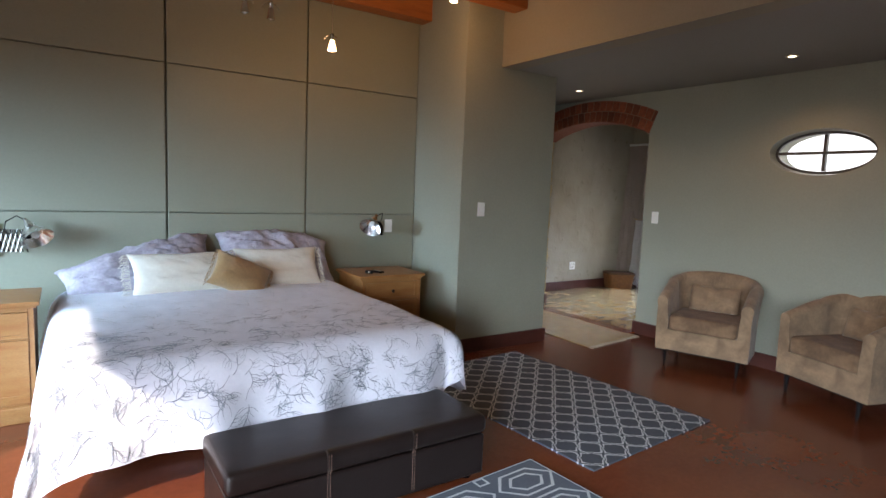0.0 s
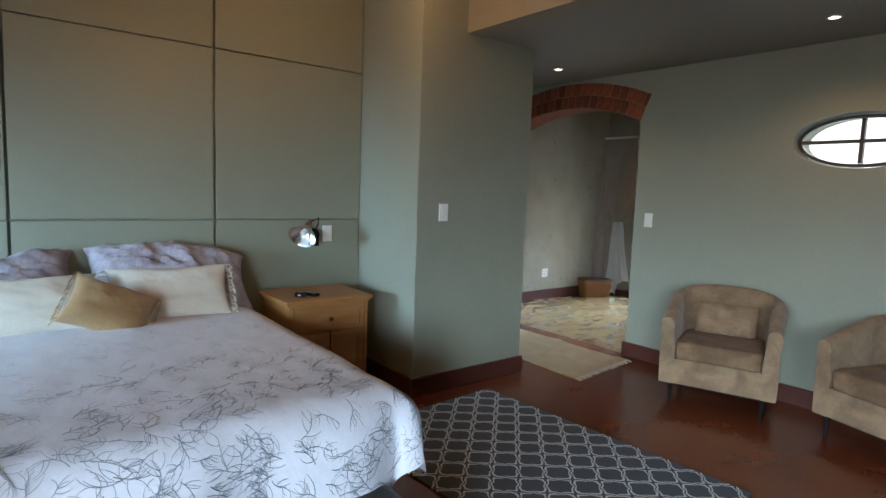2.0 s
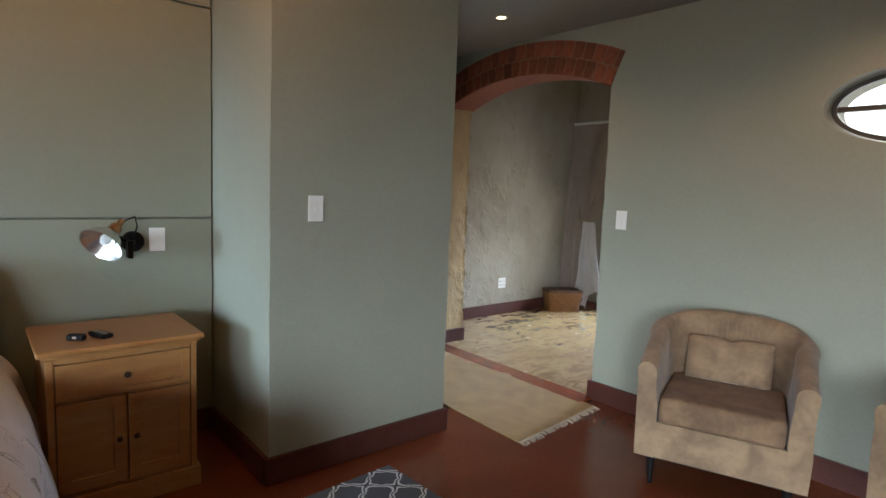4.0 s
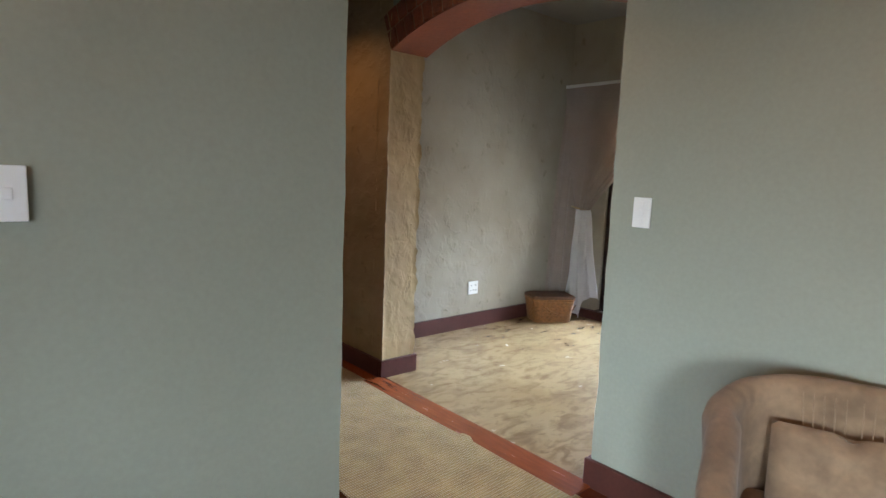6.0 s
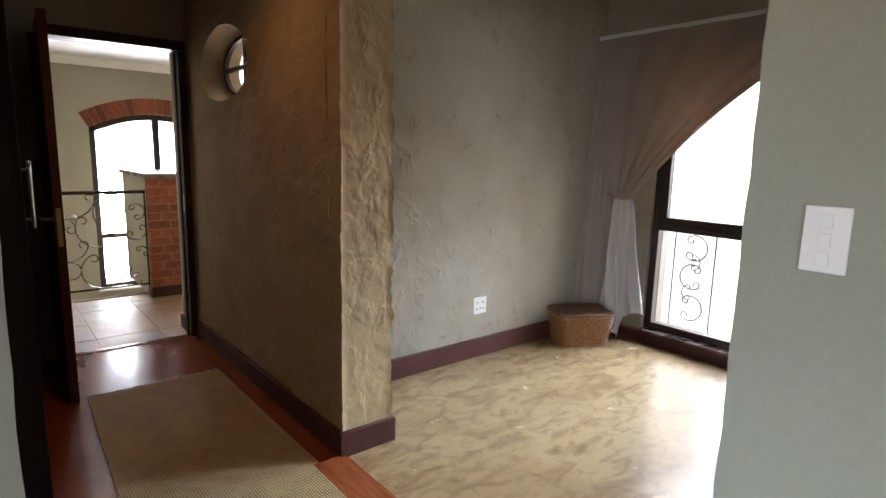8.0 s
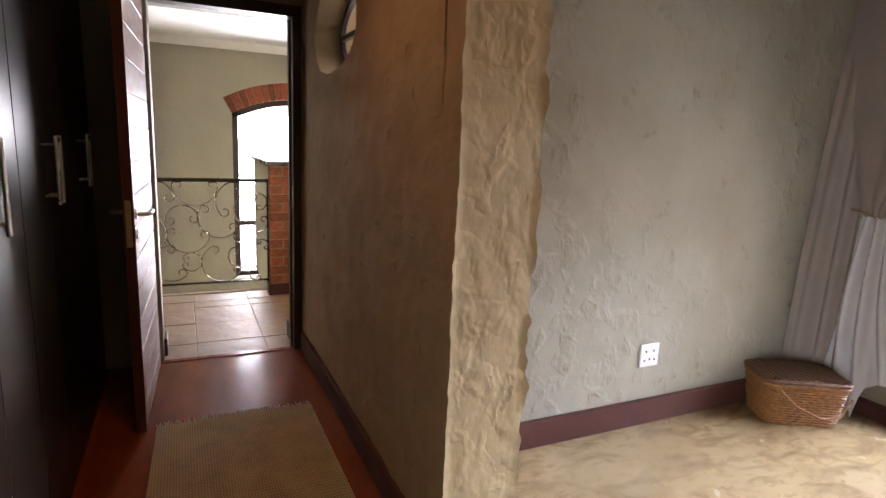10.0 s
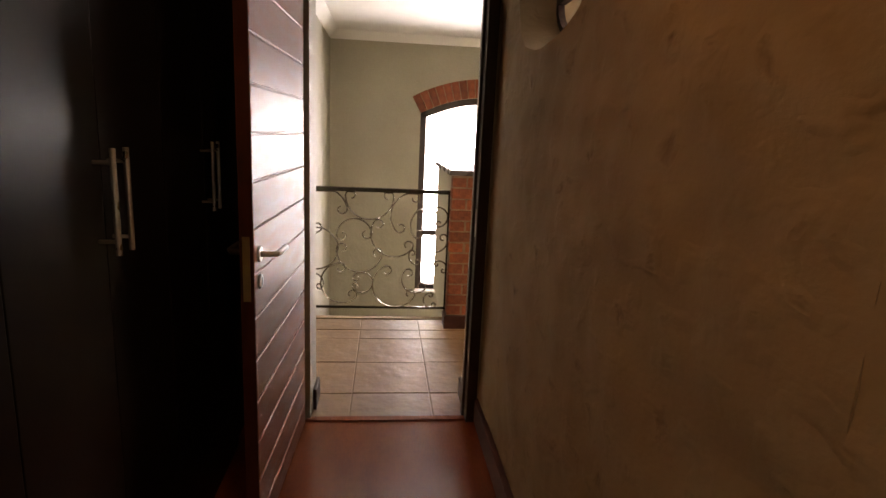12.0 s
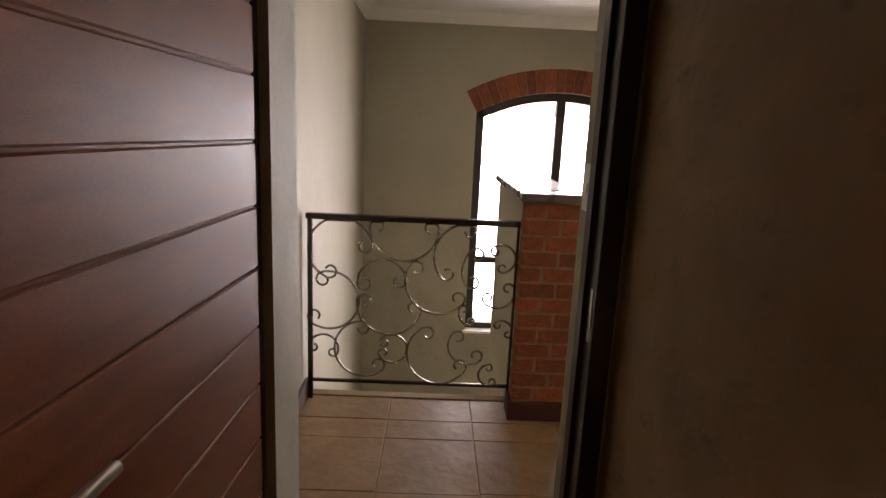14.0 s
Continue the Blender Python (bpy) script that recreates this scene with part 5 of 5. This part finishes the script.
part("side_drape", sheet(straight, 60, 30, thick=0.003), CURTAIN, curt, "outer fold of the curtain", True)
tie = thing("curtain_tieback", pose(7.955, 5.70, 1.09), "curled bronze curtain holdback", "tieback")
part("arm", tube([(0.075, 0.11, 0.02), (0.03, 0.11, 0.02), (-0.03, 0.09, 0.018), (-0.055, 0.03, 0.01), (-0.058, -0.04, 0.0), (-0.05, -0.10, -0.005)], 0.006, 8), BRASS, tie, smooth=True)
k = lathe([(0.0, 0.016), (0.012, 0.013), (0.016, 0.0), (0.012, -0.013), (0.0, -0.016)], 14)
k.transform(pose(-0.03, 0.125, 0.02))
part("knob", k, BRASS, tie, smooth=True)

# picnic basket
basket = thing("picnic_basket", pose(7.60, 5.735, 0, 0, 0, -29) @ Matrix.Diagonal((1.0, 1.0, 1.1, 1.0)), "honey wicker picnic basket with a dark slatted lid", "basket")


def rounded(w, d, r, z, n=6):
    pts = []
    for cx, cy, a0 in ((w - r, d - r, 0), (-w + r, d - r, 90), (-w + r, -d + r, 180), (w - r, -d + r, 270)):
        for i in range(n + 1):
            a = radians(a0 + 90 * i / n)
            pts.append(Vector((cx + r * math.cos(a), cy + r * math.sin(a), z)))
    return pts


def ringed(w, d, r, z, wave, ph):
    base = rounded(w, d, r, z, 4)
    out = []
    n = len(base)
    for i in range(n):
        a, b = base[i], base[(i + 1) % n]
        m = max(1, int((b - a).length / 0.012))
        for q in range(m):
            p = a + (b - a) * q / m
            o = Vector((p.x, p.y, 0)).normalized()
            out.append(p + o * wave * math.sin(len(out) * math.pi / 2 * 1.0 + ph))
    return out


wb = bmesh.new()
for i in range(15):
    f = i / 14
    tube(ringed(0.185 + 0.025 * f, 0.115 + 0.025 * f, 0.045, 0.008 + 0.185 * f, 0.003, math.pi * (i % 2)), 0.0072, 5, True, wb)
part("woven_sides", wb, WICKER, basket, "honey woven cane sides", True)
part("floor_board", bx(-0.175, 0.175, -0.105, 0.105, 0.004, 0.014), WICKER, basket)
inner = bmesh.new()
vs = [rounded(0.178, 0.108, 0.045, 0.01), rounded(0.203, 0.133, 0.045, 0.195)]
vv = [[inner.verts.new(p) for p in r] for r in vs]
for i in range(len(vv[0])):
    j = (i + 1) % len(vv[0])
    inner.faces.new((vv[0][i], vv[0][j], vv[1][j], vv[1][i]))
part("lining", inner, WICKER_DARK, basket)
part("rim", tube(rounded(0.213, 0.143, 0.05, 0.200), 0.010, 8, True), WICKER, basket, smooth=True)
lid = part("lid", tube(rounded(0.215, 0.145, 0.05, 0.218), 0.010, 8, True), WICKER_DARK, basket, "dark slatted cane lid", True)
for i in range(17):
    x = -0.196 + 0.0245 * i
    half = 0.14 if abs(x) < 0.17 else 0.115
    part("slat", cyl((x, -half, 0.224), (x, half, 0.224), 0.0125, n=6), WICKER_DARK, lid)
for s in (-1, 1):
    part("handle", tube([(-0.16, s * 0.146, 0.19), (-0.13, s * 0.165, 0.10), (-0.05, s * 0.172, 0.07), (0.05, s * 0.172, 0.07), (0.13, s * 0.165, 0.10), (0.16, s * 0.146, 0.19)] if s > 0 else
                        [(-0.16, s * 0.146, 0.19), (-0.08, s * 0.19, 0.12), (0.03, s * 0.22, 0.08), (0.13, s * 0.20, 0.09), (0.20, s * 0.16, 0.16)], 0.006, 8), WICKER, basket, "bent cane handle", True)

# ---- passage ----
runner = thing("jute_runner", pose(0, 0, 0), "long natural jute runner with fringed ends", "rug")
corners = [Vector((4.40, 3.50, 0)), Vector((5.225, 3.585, 0)), Vector((5.225, 6.705, 0)), Vector((4.515, 6.70, 0))]


def run_pt(u, v):
    a, b = corners[0].lerp(corners[1], u), corners[3].lerp(corners[2], u)
    p = a.lerp(b, v)
    p.z = 0.011 + 0.002 * noise.noise(p * 3)
    return p


part("weave", sheet(run_pt, 14, 60, thick=0.009), JUTE, runner)
fb = bmesh.new()
rnd = random.Random(3)
for v, s in ((0.0, -1), (1.0, 1)):
    for i in range(110):
        p = run_pt((i + 0.5) / 110, v)
        q = p + Vector((rnd.uniform(-0.012, 0.012), s * rnd.uniform(0.03, 0.055), 0))
        mid = (p + q) / 2 + Vector((rnd.uniform(-0.006, 0.006), 0, 0))
        tube([(p.x, p.y, 0.007), (mid.x, mid.y, 0.008), (q.x, q.y, 0.003)], 0.0022, 4, bm=fb)
tagged(part("fringe", fb, FRINGE, runner, "pale knotted fringe"), kind="stuff")


def wardrobe(y0, y1, sides=(-1, 1), label="black-brown lacquered wardrobe with steel bar handles"):
    t = thing("wardrobe", pose(4.25, (y0 + y1) / 2, 0), label, "wardrobe", "built-in wardrobes")
    w = (y1 - y0) / 2
    part("body", bx(-0.63, -0.024, -w, w, 0.0, LOW_Z - 0.005), CLOSET, t)
    for s in (-1, 1):
        a, b = (-w + 0.002, -0.0015) if s < 0 else (0.0015, w - 0.002)
        d = part("door", bx(-0.021, 0.0, a, b, 0.07, LOW_Z - 0.06, 0.002), CLOSET, t)
        if s not in sides:
            continue
        y = s * 0.032
        h = part("handle", cyl((0.040, y, 1.105), (0.040, y, 1.335), 0.0065, n=12), STEEL, d, "brushed steel bar handle", True)
        for z in (1.135, 1.305):
            part("handle_post", cyl((0.0, y, z), (0.040, y, z), 0.0045, n=10), STEEL, d)
    part("plinth", bx(-0.05, -0.008, -w, w, 0.0, 0.066), CLOSET, t)
    return t


for y0 in (5.215, 5.915, 6.615):
    wardrobe(y0, y0 + 0.70, (1,) if y0 < 5.5 else (-1, 1))
fil = part("filler_panel", bx(3.61, 4.225, HEAD_Y + 0.285, 5.213, 0.0, LOW_Z - 0.005), CLOSET)
tagged(fil, "black-brown filler panel beside the wardrobes", "panel", kind="structure")
fil = part("filler_panel", bx(3.61, 4.225, 7.317, DOOR_Y - 0.002, 0.0, LOW_Z - 0.005), CLOSET)
tagged(fil, "black-brown filler panel beside the door", "panel", kind="structure")

# door frame and leaf
fr = thing("door_frame", pose(0, 0, 0), "dark wooden door frame", "door frame", kind="structure")
part("jamb", bx(DX1, DX1 + 0.05, DOOR_Y - 0.028, DOOR_Y + 0.085, 0, 2.045, 0.004), DARKWOOD, fr)
part("jamb", bx(DX0 - 0.052, DX0 - 0.002, DOOR_Y - 0.014, DOOR_Y + 0.010, 0, 2.045, 0.003), DARKWOOD, fr)
part("head", bx(4.53, DX1 + 0.05, DOOR_Y - 0.028, DOOR_Y + 0.085, 2.047, 2.11, 0.004), DARKWOOD, fr)
part("strike_plate", bx(DX1 - 0.002, DX1 + 0.001, DOOR_Y - 0.01, DOOR_Y + 0.012, 0.93, 1.06), STEEL, fr, "small steel strike plate")
part("stop", bx(DX1 - 0.012, DX1, DOOR_Y + 0.035, DOOR_Y + 0.08, 0, 2.04), DARKWOOD, fr)

hx, hy = 4.510, 7.485
fx, fy = 4.475, 6.665
ang = math.degrees(math.atan2(fy - hy, fx - hx))
door = thing("door_1", pose(hx, hy, 0, 0, 0, ang), "open red-brown wooden door with horizontal boards", "door", kind="structure")
LEAF = math.hypot(fx - hx, fy - hy)
part("leaf", bx(0.0, LEAF, -0.040, -0.006, 0.012, 2.035, 0.002), DOORWOOD, door)
part("stile", bx(LEAF - 0.004, LEAF + 0.002, -0.041, 0.0005, 0.011, 2.036, 0.002), EDGEWOOD, door, "dark edge strip of the door")
zs = [0.012] + [0.1155 + 0.1395 * i for i in range(14)] + [2.035]
board_rows = [(a, b) for a, b in zip(zs, zs[1:]) if b - a > 0.03]
for a, b in board_rows:
    part("board", bx(0.0, LEAF - 0.006, -0.007, 0.0, a + 0.0025, b - 0.0025, 0.0035, 1), DOORWOOD, door)
def rose(x, z, y, r):
    b = lathe([(0.0, 0.008), (r * 0.9, 0.007), (r, 0.0)], 24)
    b.transform(pose(x, y, z, -90))
    return b


h = part("handle_rose", rose(LEAF - 0.061, 1.005, 0.0, 0.026), STEEL, door, "brushed steel rose", True)
part("lever", tube([(LEAF - 0.061, 0.004, 1.005), (LEAF - 0.061, 0.040, 1.005), (LEAF - 0.066, 0.052, 1.005), (LEAF - 0.085, 0.056, 1.005), (LEAF - 0.185, 0.056, 1.005)], 0.0095, 10), STEEL, h, "brushed steel lever", True)
ke = part("keyhole_plate", rose(LEAF - 0.061, 0.918, 0.0, 0.024), STEEL, door, "steel keyhole plate", True)
part("keyhole", bx(LEAF - 0.064, LEAF - 0.058, 0.0078, 0.0086, 0.905, 0.930), BLACK, ke)
part("back_rose", bx(LEAF - 0.085, LEAF - 0.037, -0.046, -0.040, 0.985, 1.033, 0.004), STEEL, door)
part("back_lever", tube([(LEAF - 0.061, -0.042, 1.010), (LEAF - 0.061, -0.085, 1.010), (LEAF - 0.085, -0.095, 1.010), (LEAF - 0.185, -0.095, 1.010)], 0.0095, 10), STEEL, door, "brushed steel lever", True)
part("lock_face", bx(LEAF + 0.0012, LEAF + 0.004, -0.032, -0.010, 0.87, 1.07), BRASS, door, "brass lock face on the door edge")

# ---- landing ----
bal = thing("balustrade", pose(0, 9.03, 0), "black wrought iron balustrade with curled scrolls", "balustrade")
RX0, RX1 = 4.285, 5.335
part("post", bx(RX0 - 0.012, RX0 + 0.012, -0.012, 0.012, -0.01, 0.965, 0.002), IRON, bal)
part("post", bx(RX1 - 0.012, RX1 + 0.012, -0.012, 0.012, -0.01, 0.965, 0.002), IRON, bal)
part("top_rail", bx(RX0 - 0.02, RX1 + 0.02, -0.022, 0.022, 0.962, 0.992, 0.006, 3), IRON, bal)
part("bottom_rail", bx(RX0, RX1, -0.008, 0.008, 0.095, 0.110), IRON, bal)
SCROLLS = ((0.151, 0.811, 0.163, 10, 245), (0.471, 0.935, 0.172, 180, 360), (0.798, 0.794, 0.174, 90, 220), (0.365, 0.641, 0.127, 10, 180),
           (0.654, 0.662, 0.172, 150, 320), (0.095, 0.542, 0.153, 105, -130), (0.405, 0.537, 0.167, 175, 350), (0.067, 0.278, 0.078, 170, -20),
           (0.278, 0.286, 0.153, 95, 310), (0.669, 0.272, 0.167, 120, 330), (0.424, 0.291, 0.078, 140, -150), (0.913, 0.727, 0.144, 215, 130),
           (0.966, 0.794, 0.073, 130, -80), (0.957, 0.620, 0.087, 215, 380), (0.821, 0.322, 0.105, 140, 310), (0.944, 0.163, 0.060, 100, 290),
           (0.828, 0.499, 0.065, 150, 270), (0.989, 0.407, 0.059, 120, -20))
for cx, cz, r, a0, a1 in SCROLLS:
    part("scroll", tube([(RX0 + px, 0, min(0.958, max(0.104, pz))) for px, pz in scroll(cx, cz, r, a0, a1, min(0.040, r * 0.34))], 0.0060, 7), GLINT_IRON, bal, smooth=True)

LWX0, LWX1, LWY0, LWY1 = 5.335, 5.615, 8.88, 10.04
low = setting("wall_low", bx(LWX0, LWX1, LWY0 + 0.012, LWY1, -0.012, 1.11), LANDING, "sage plastered low stair wall with a brick end", "wall")
part("capping", bx(LWX0 - 0.03, LWX1 + 0.03, LWY0 - 0.03, LWY1 + 0.02, 1.112, 1.150, 0.008), SLAB, low, "dark polished capping slab")
part("mortar_bed", bx(LWX0 - 0.002, LWX1 + 0.002, LWY0 + 0.003, LWY0 + 0.10, 0.0, 1.110), MORTAR, low)
setting("baseboard_low_wall", bx(LWX0 - 0.022, LWX1 + 0.022, LWY0 - 0.022, LWY0 + 0.12, -0.01, 0.095, 0.006), SKIRT, "dark brown painted plinth of the stair wall", "skirting board")
setting("curb", bx(LAND_X0, RX1 + 0.1, 9.06, 9.12, -0.25, 0.004, 0.004), GROUT, "sandy landing edge", "kerb")

# far wall with an arched window
AX0, AX1, AZ0, ASP, ARISE = 5.24, 6.77, -0.435, 1.60, 0.20
AC, AH = (AX0 + AX1) / 2, (AX1 - AX0) / 2
AR = (AH ** 2 + ARISE ** 2) / (2 * ARISE)
ACZ, AHALF = ASP + ARISE - AR, math.asin(AH / AR)
bm = bx(LAND_X0 - 0.2, AX0, LAND_Y1, LAND_Y1 + 0.25, -2.9, LAND_Z + 0.1)
bx(AX1, LAND_X1 + 0.2, LAND_Y1, LAND_Y1 + 0.25, -2.9, LAND_Z + 0.1, bm=bm)
bx(AX0, AX1, LAND_Y1, LAND_Y1 + 0.25, -2.9, AZ0, bm=bm)
for i in range(24):
    q = [-AHALF + 2 * AHALF * j / 24 for j in (i, i + 1)]
    lo = [(AC + AR * math.sin(a), ACZ + AR * math.cos(a)) for a in q]
    for y in (LAND_Y1, LAND_Y1 + 0.25):
        bm.faces.new([bm.verts.new(p) for p in ((lo[0][0], y, lo[0][1]), (lo[1][0], y, lo[1][1]), (lo[1][0], y, LAND_Z + 0.1), (lo[0][0], y, LAND_Z + 0.1))])
    bm.faces.new([bm.verts.new(p) for p in ((lo[0][0], LAND_Y1, lo[0][1]), (lo[1][0], LAND_Y1, lo[1][1]), (lo[1][0], LAND_Y1 + 0.25, lo[1][1]), (lo[0][0], LAND_Y1 + 0.25, lo[0][1]))])
far = setting("wall_landing_north", bm, LANDING, "sage plastered stairwell wall with an arched window", "wall")
lw = thing("window_landing", pose(0, LAND_Y1 + 0.10, 0), "tall arched dark wooden stairwell window", "window", kind="structure")
part("window_frame", bx(AX0, AX0 + 0.075, -0.03, 0.04, AZ0, ASP + 0.03, 0.004), DARKWOOD, lw)
part("window_frame", bx(AX1 - 0.075, AX1, -0.03, 0.04, AZ0, ASP + 0.03, 0.004), DARKWOOD, lw)
part("mullion", bx(AC - 0.04, AC + 0.04, -0.03, 0.04, AZ0 + 0.06, ASP + ARISE - 0.05, 0.004), DARKWOOD, lw)
part("window_frame", bx(AX0 + 0.075, AX1 - 0.075, -0.03, 0.04, AZ0, AZ0 + 0.06, 0.004), DARKWOOD, lw)
for a, b in ((AX0 + 0.075, AC - 0.04), (AC + 0.04, AX1 - 0.075)):
    part("transom", bx(a, b, -0.028, 0.038, 0.215, 0.275, 0.004), DARKWOOD, lw)
    for z0, z1 in ((AZ0 + 0.06, 0.215), (0.275, ASP + 0.08)):
        pane = part("pane", bx(a, b, 0.003, 0.007, z0, z1), GLASS, lw)
        pane.visible_shadow = False
head = arc_body(-0.03, 0.04, 0, ACZ, AR - 0.07, AR + 0.01, AHALF)
head.transform(pose(AC, 0, 0, 0, 0, 90) @ Matrix.Diagonal((1, -1, 1, 1)))
part("arched_head", head, DARKWOOD, lw)
part("window_sill", bx(AX0 - 0.02, AX1 + 0.02, -0.13, -0.03, AZ0 - 0.02, AZ0 + 0.005, 0.004), PLASTIC, lw, "pale painted sill")
for name, x0, x1, y0, y1 in (("trim_cornice_north", LAND_X0, LAND_X1, LAND_Y1 - 0.085, LAND_Y1), ("trim_cornice_west", LAND_X0, LAND_X0 + 0.085, DOOR_Y + 0.24, LAND_Y1 - 0.085)):
    bm = bx(x0, x1, y0, y1, LAND_Z - 0.085, LAND_Z)
    for v in bm.verts:
        if v.co.z < LAND_Z - 0.05:
            if "north" in name and v.co.y < y1 - 0.01:
                v.co.y = y1 - 0.012
            if "west" in name and v.co.x > x0 + 0.01:
                v.co.x = x0 + 0.012
    setting(name, bm, WHITE_CEIL, "white moulded cornice", "cornice")

# ---- outside ----
WHITE_SKY = glow("bright_overcast_distance", (0.93, 0.97, 1.0), 0.9)
for name, p in (("backdrop_east", (11.0, 11.02, -1.0, 9.0, -3.0, 6.0)), ("backdrop_oval", (6.4, 6.42, 0.3, 3.15, 0.8, 3.2)), ("backdrop_passage", (6.5, 6.52, 6.27, 7.5, 0.8, 3.0)), ("backdrop_passage_end", (5.68, 6.5, 7.50, 7.52, 0.8, 3.0)), ("backdrop_north", (2.0, 10.0, 14.5, 14.52, -3.0, 5.0))):
    setting(name, bx(*p), WHITE_SKY, "bright distance outside", "backdrop")

# ---- pieces of walls and floors ----
BRICK_D = RIGHT_X1 - RIGHT_X + 0.016
arch = part("brick_arch", arc_body(RIGHT_X - 0.002, RIGHT_X1 + 0.002, CY, ARCH_CZ, ARCH_R + 0.004, ARCH_R + 0.226, HALF * 0.995), MORTAR)
tagged(arch, "red brick arch of two rings over the opening", "arch", kind="structure")
part("soffit", arc_body(RIGHT_X - 0.005, RIGHT_X1 + 0.005, CY, ARCH_CZ, ARCH_R - 0.007, ARCH_R - 0.001, HALF * 0.995), SOFFIT, arch, "smooth red painted underside")
for ring in (0, 1):
    r0 = ARCH_R + 0.001 + 0.117 * ring
    n = 20
    step = 2 * HALF / n
    me = brick_mesh("arch_brick", r0 * step - 0.009, (r0 + 0.110) * step - 0.009, BRICK_D, 0.110)
    small = brick_mesh("arch_brick_half", r0 * step * 0.5 - 0.009, (r0 + 0.110) * step * 0.5 - 0.009, BRICK_D, 0.110)
    spots = [(-HALF + step * (i + 0.5), me) for i in range(n)] if ring == 0 else [(-HALF + step * 0.25, small)] + [(-HALF + step * (i + 1), me) for i in range(n - 1)] + [(HALF - step * 0.25, small)]
    rnd = random.Random(7 + ring)
    for a, mesh in spots:
        ob = new("brick", mesh)
        ob.parent = arch
        ob.matrix_basis = pose(RIGHT_X - 0.008 + rnd.uniform(-0.002, 0.002), CY + r0 * math.sin(a), ARCH_CZ + r0 * math.cos(a), -math.degrees(a) + rnd.uniform(-0.5, 0.5))

warch = part("brick_arch", (lambda b: (b.transform(pose(AC, 0, 0, 0, 0, 90) @ Matrix.Diagonal((1, -1, 1, 1))), b)[1])(arc_body(LAND_Y1 - 0.004, LAND_Y1 + 0.12, 0, ACZ, AR + 0.004, AR + 0.20, AHALF * 1.0)), MORTAR)
tagged(warch, "red brick arch over the stairwell window", "arch", kind="structure")
n = 20
step = 2 * AHALF / n
me = brick_mesh("window_brick", AR * step - 0.009, (AR + 0.2) * step - 0.009, 0.14, 0.20)
rnd = random.Random(11)
for i in range(n):
    a = -AHALF + step * (i + 0.5)
    ob = new("brick", me)
    ob.parent = warch
    ob.matrix_basis = pose(AC + AR * math.sin(a), LAND_Y1 - 0.012 + rnd.uniform(-0.002, 0.002), ACZ + AR * math.cos(a), 0, math.degrees(a), 0) @ pose(0, 0, 0, 0, 0, 90)

me_full = brick_mesh("wall_brick", 0.170, 0.170, 0.10, 0.068)
me_half = brick_mesh("wall_brick_half", 0.098, 0.098, 0.10, 0.068)
rnd = random.Random(5)
for i in range(13):
    z = 0.100 + 0.0775 * i
    order = ((me_full, 0.085), (me_half, 0.231)) if i % 2 else ((me_half, 0.049), (me_full, 0.195))
    for mesh, x in order:
        ob = new("brick", mesh)
        ob.parent = low
        ob.matrix_basis = pose(LWX0 - 0.004 + x + rnd.uniform(-0.002, 0.002), LWY0 + rnd.uniform(-0.003, 0.002), z, 0, 0, 90 + rnd.uniform(-0.6, 0.6))

floor_l = bpy.data.objects["floor_landing"]
cols = [LAND_X0, 4.712, 5.130, 5.550, 5.97, 6.39, 6.81, LAND_X1]
rows_y = [DOOR_Y + 0.03, 7.827, 8.248, 8.653, 8.822, 9.06]
rnd = random.Random(9)
for ci, (x0, x1) in enumerate(zip(cols, cols[1:])):
    ys = [rows_y[0]] + [y + rnd.uniform(-0.006, 0.006) for y in rows_y[1:-1]] + [rows_y[-1]]
    for y0, y1 in zip(ys, ys[1:]):
        part("tile", bx(x0 + 0.002, x1 - 0.002, y0 + 0.002, y1 - 0.002, -0.012, rnd.uniform(-0.003, 0.0), 0.002, 1), TILE, floor_l)
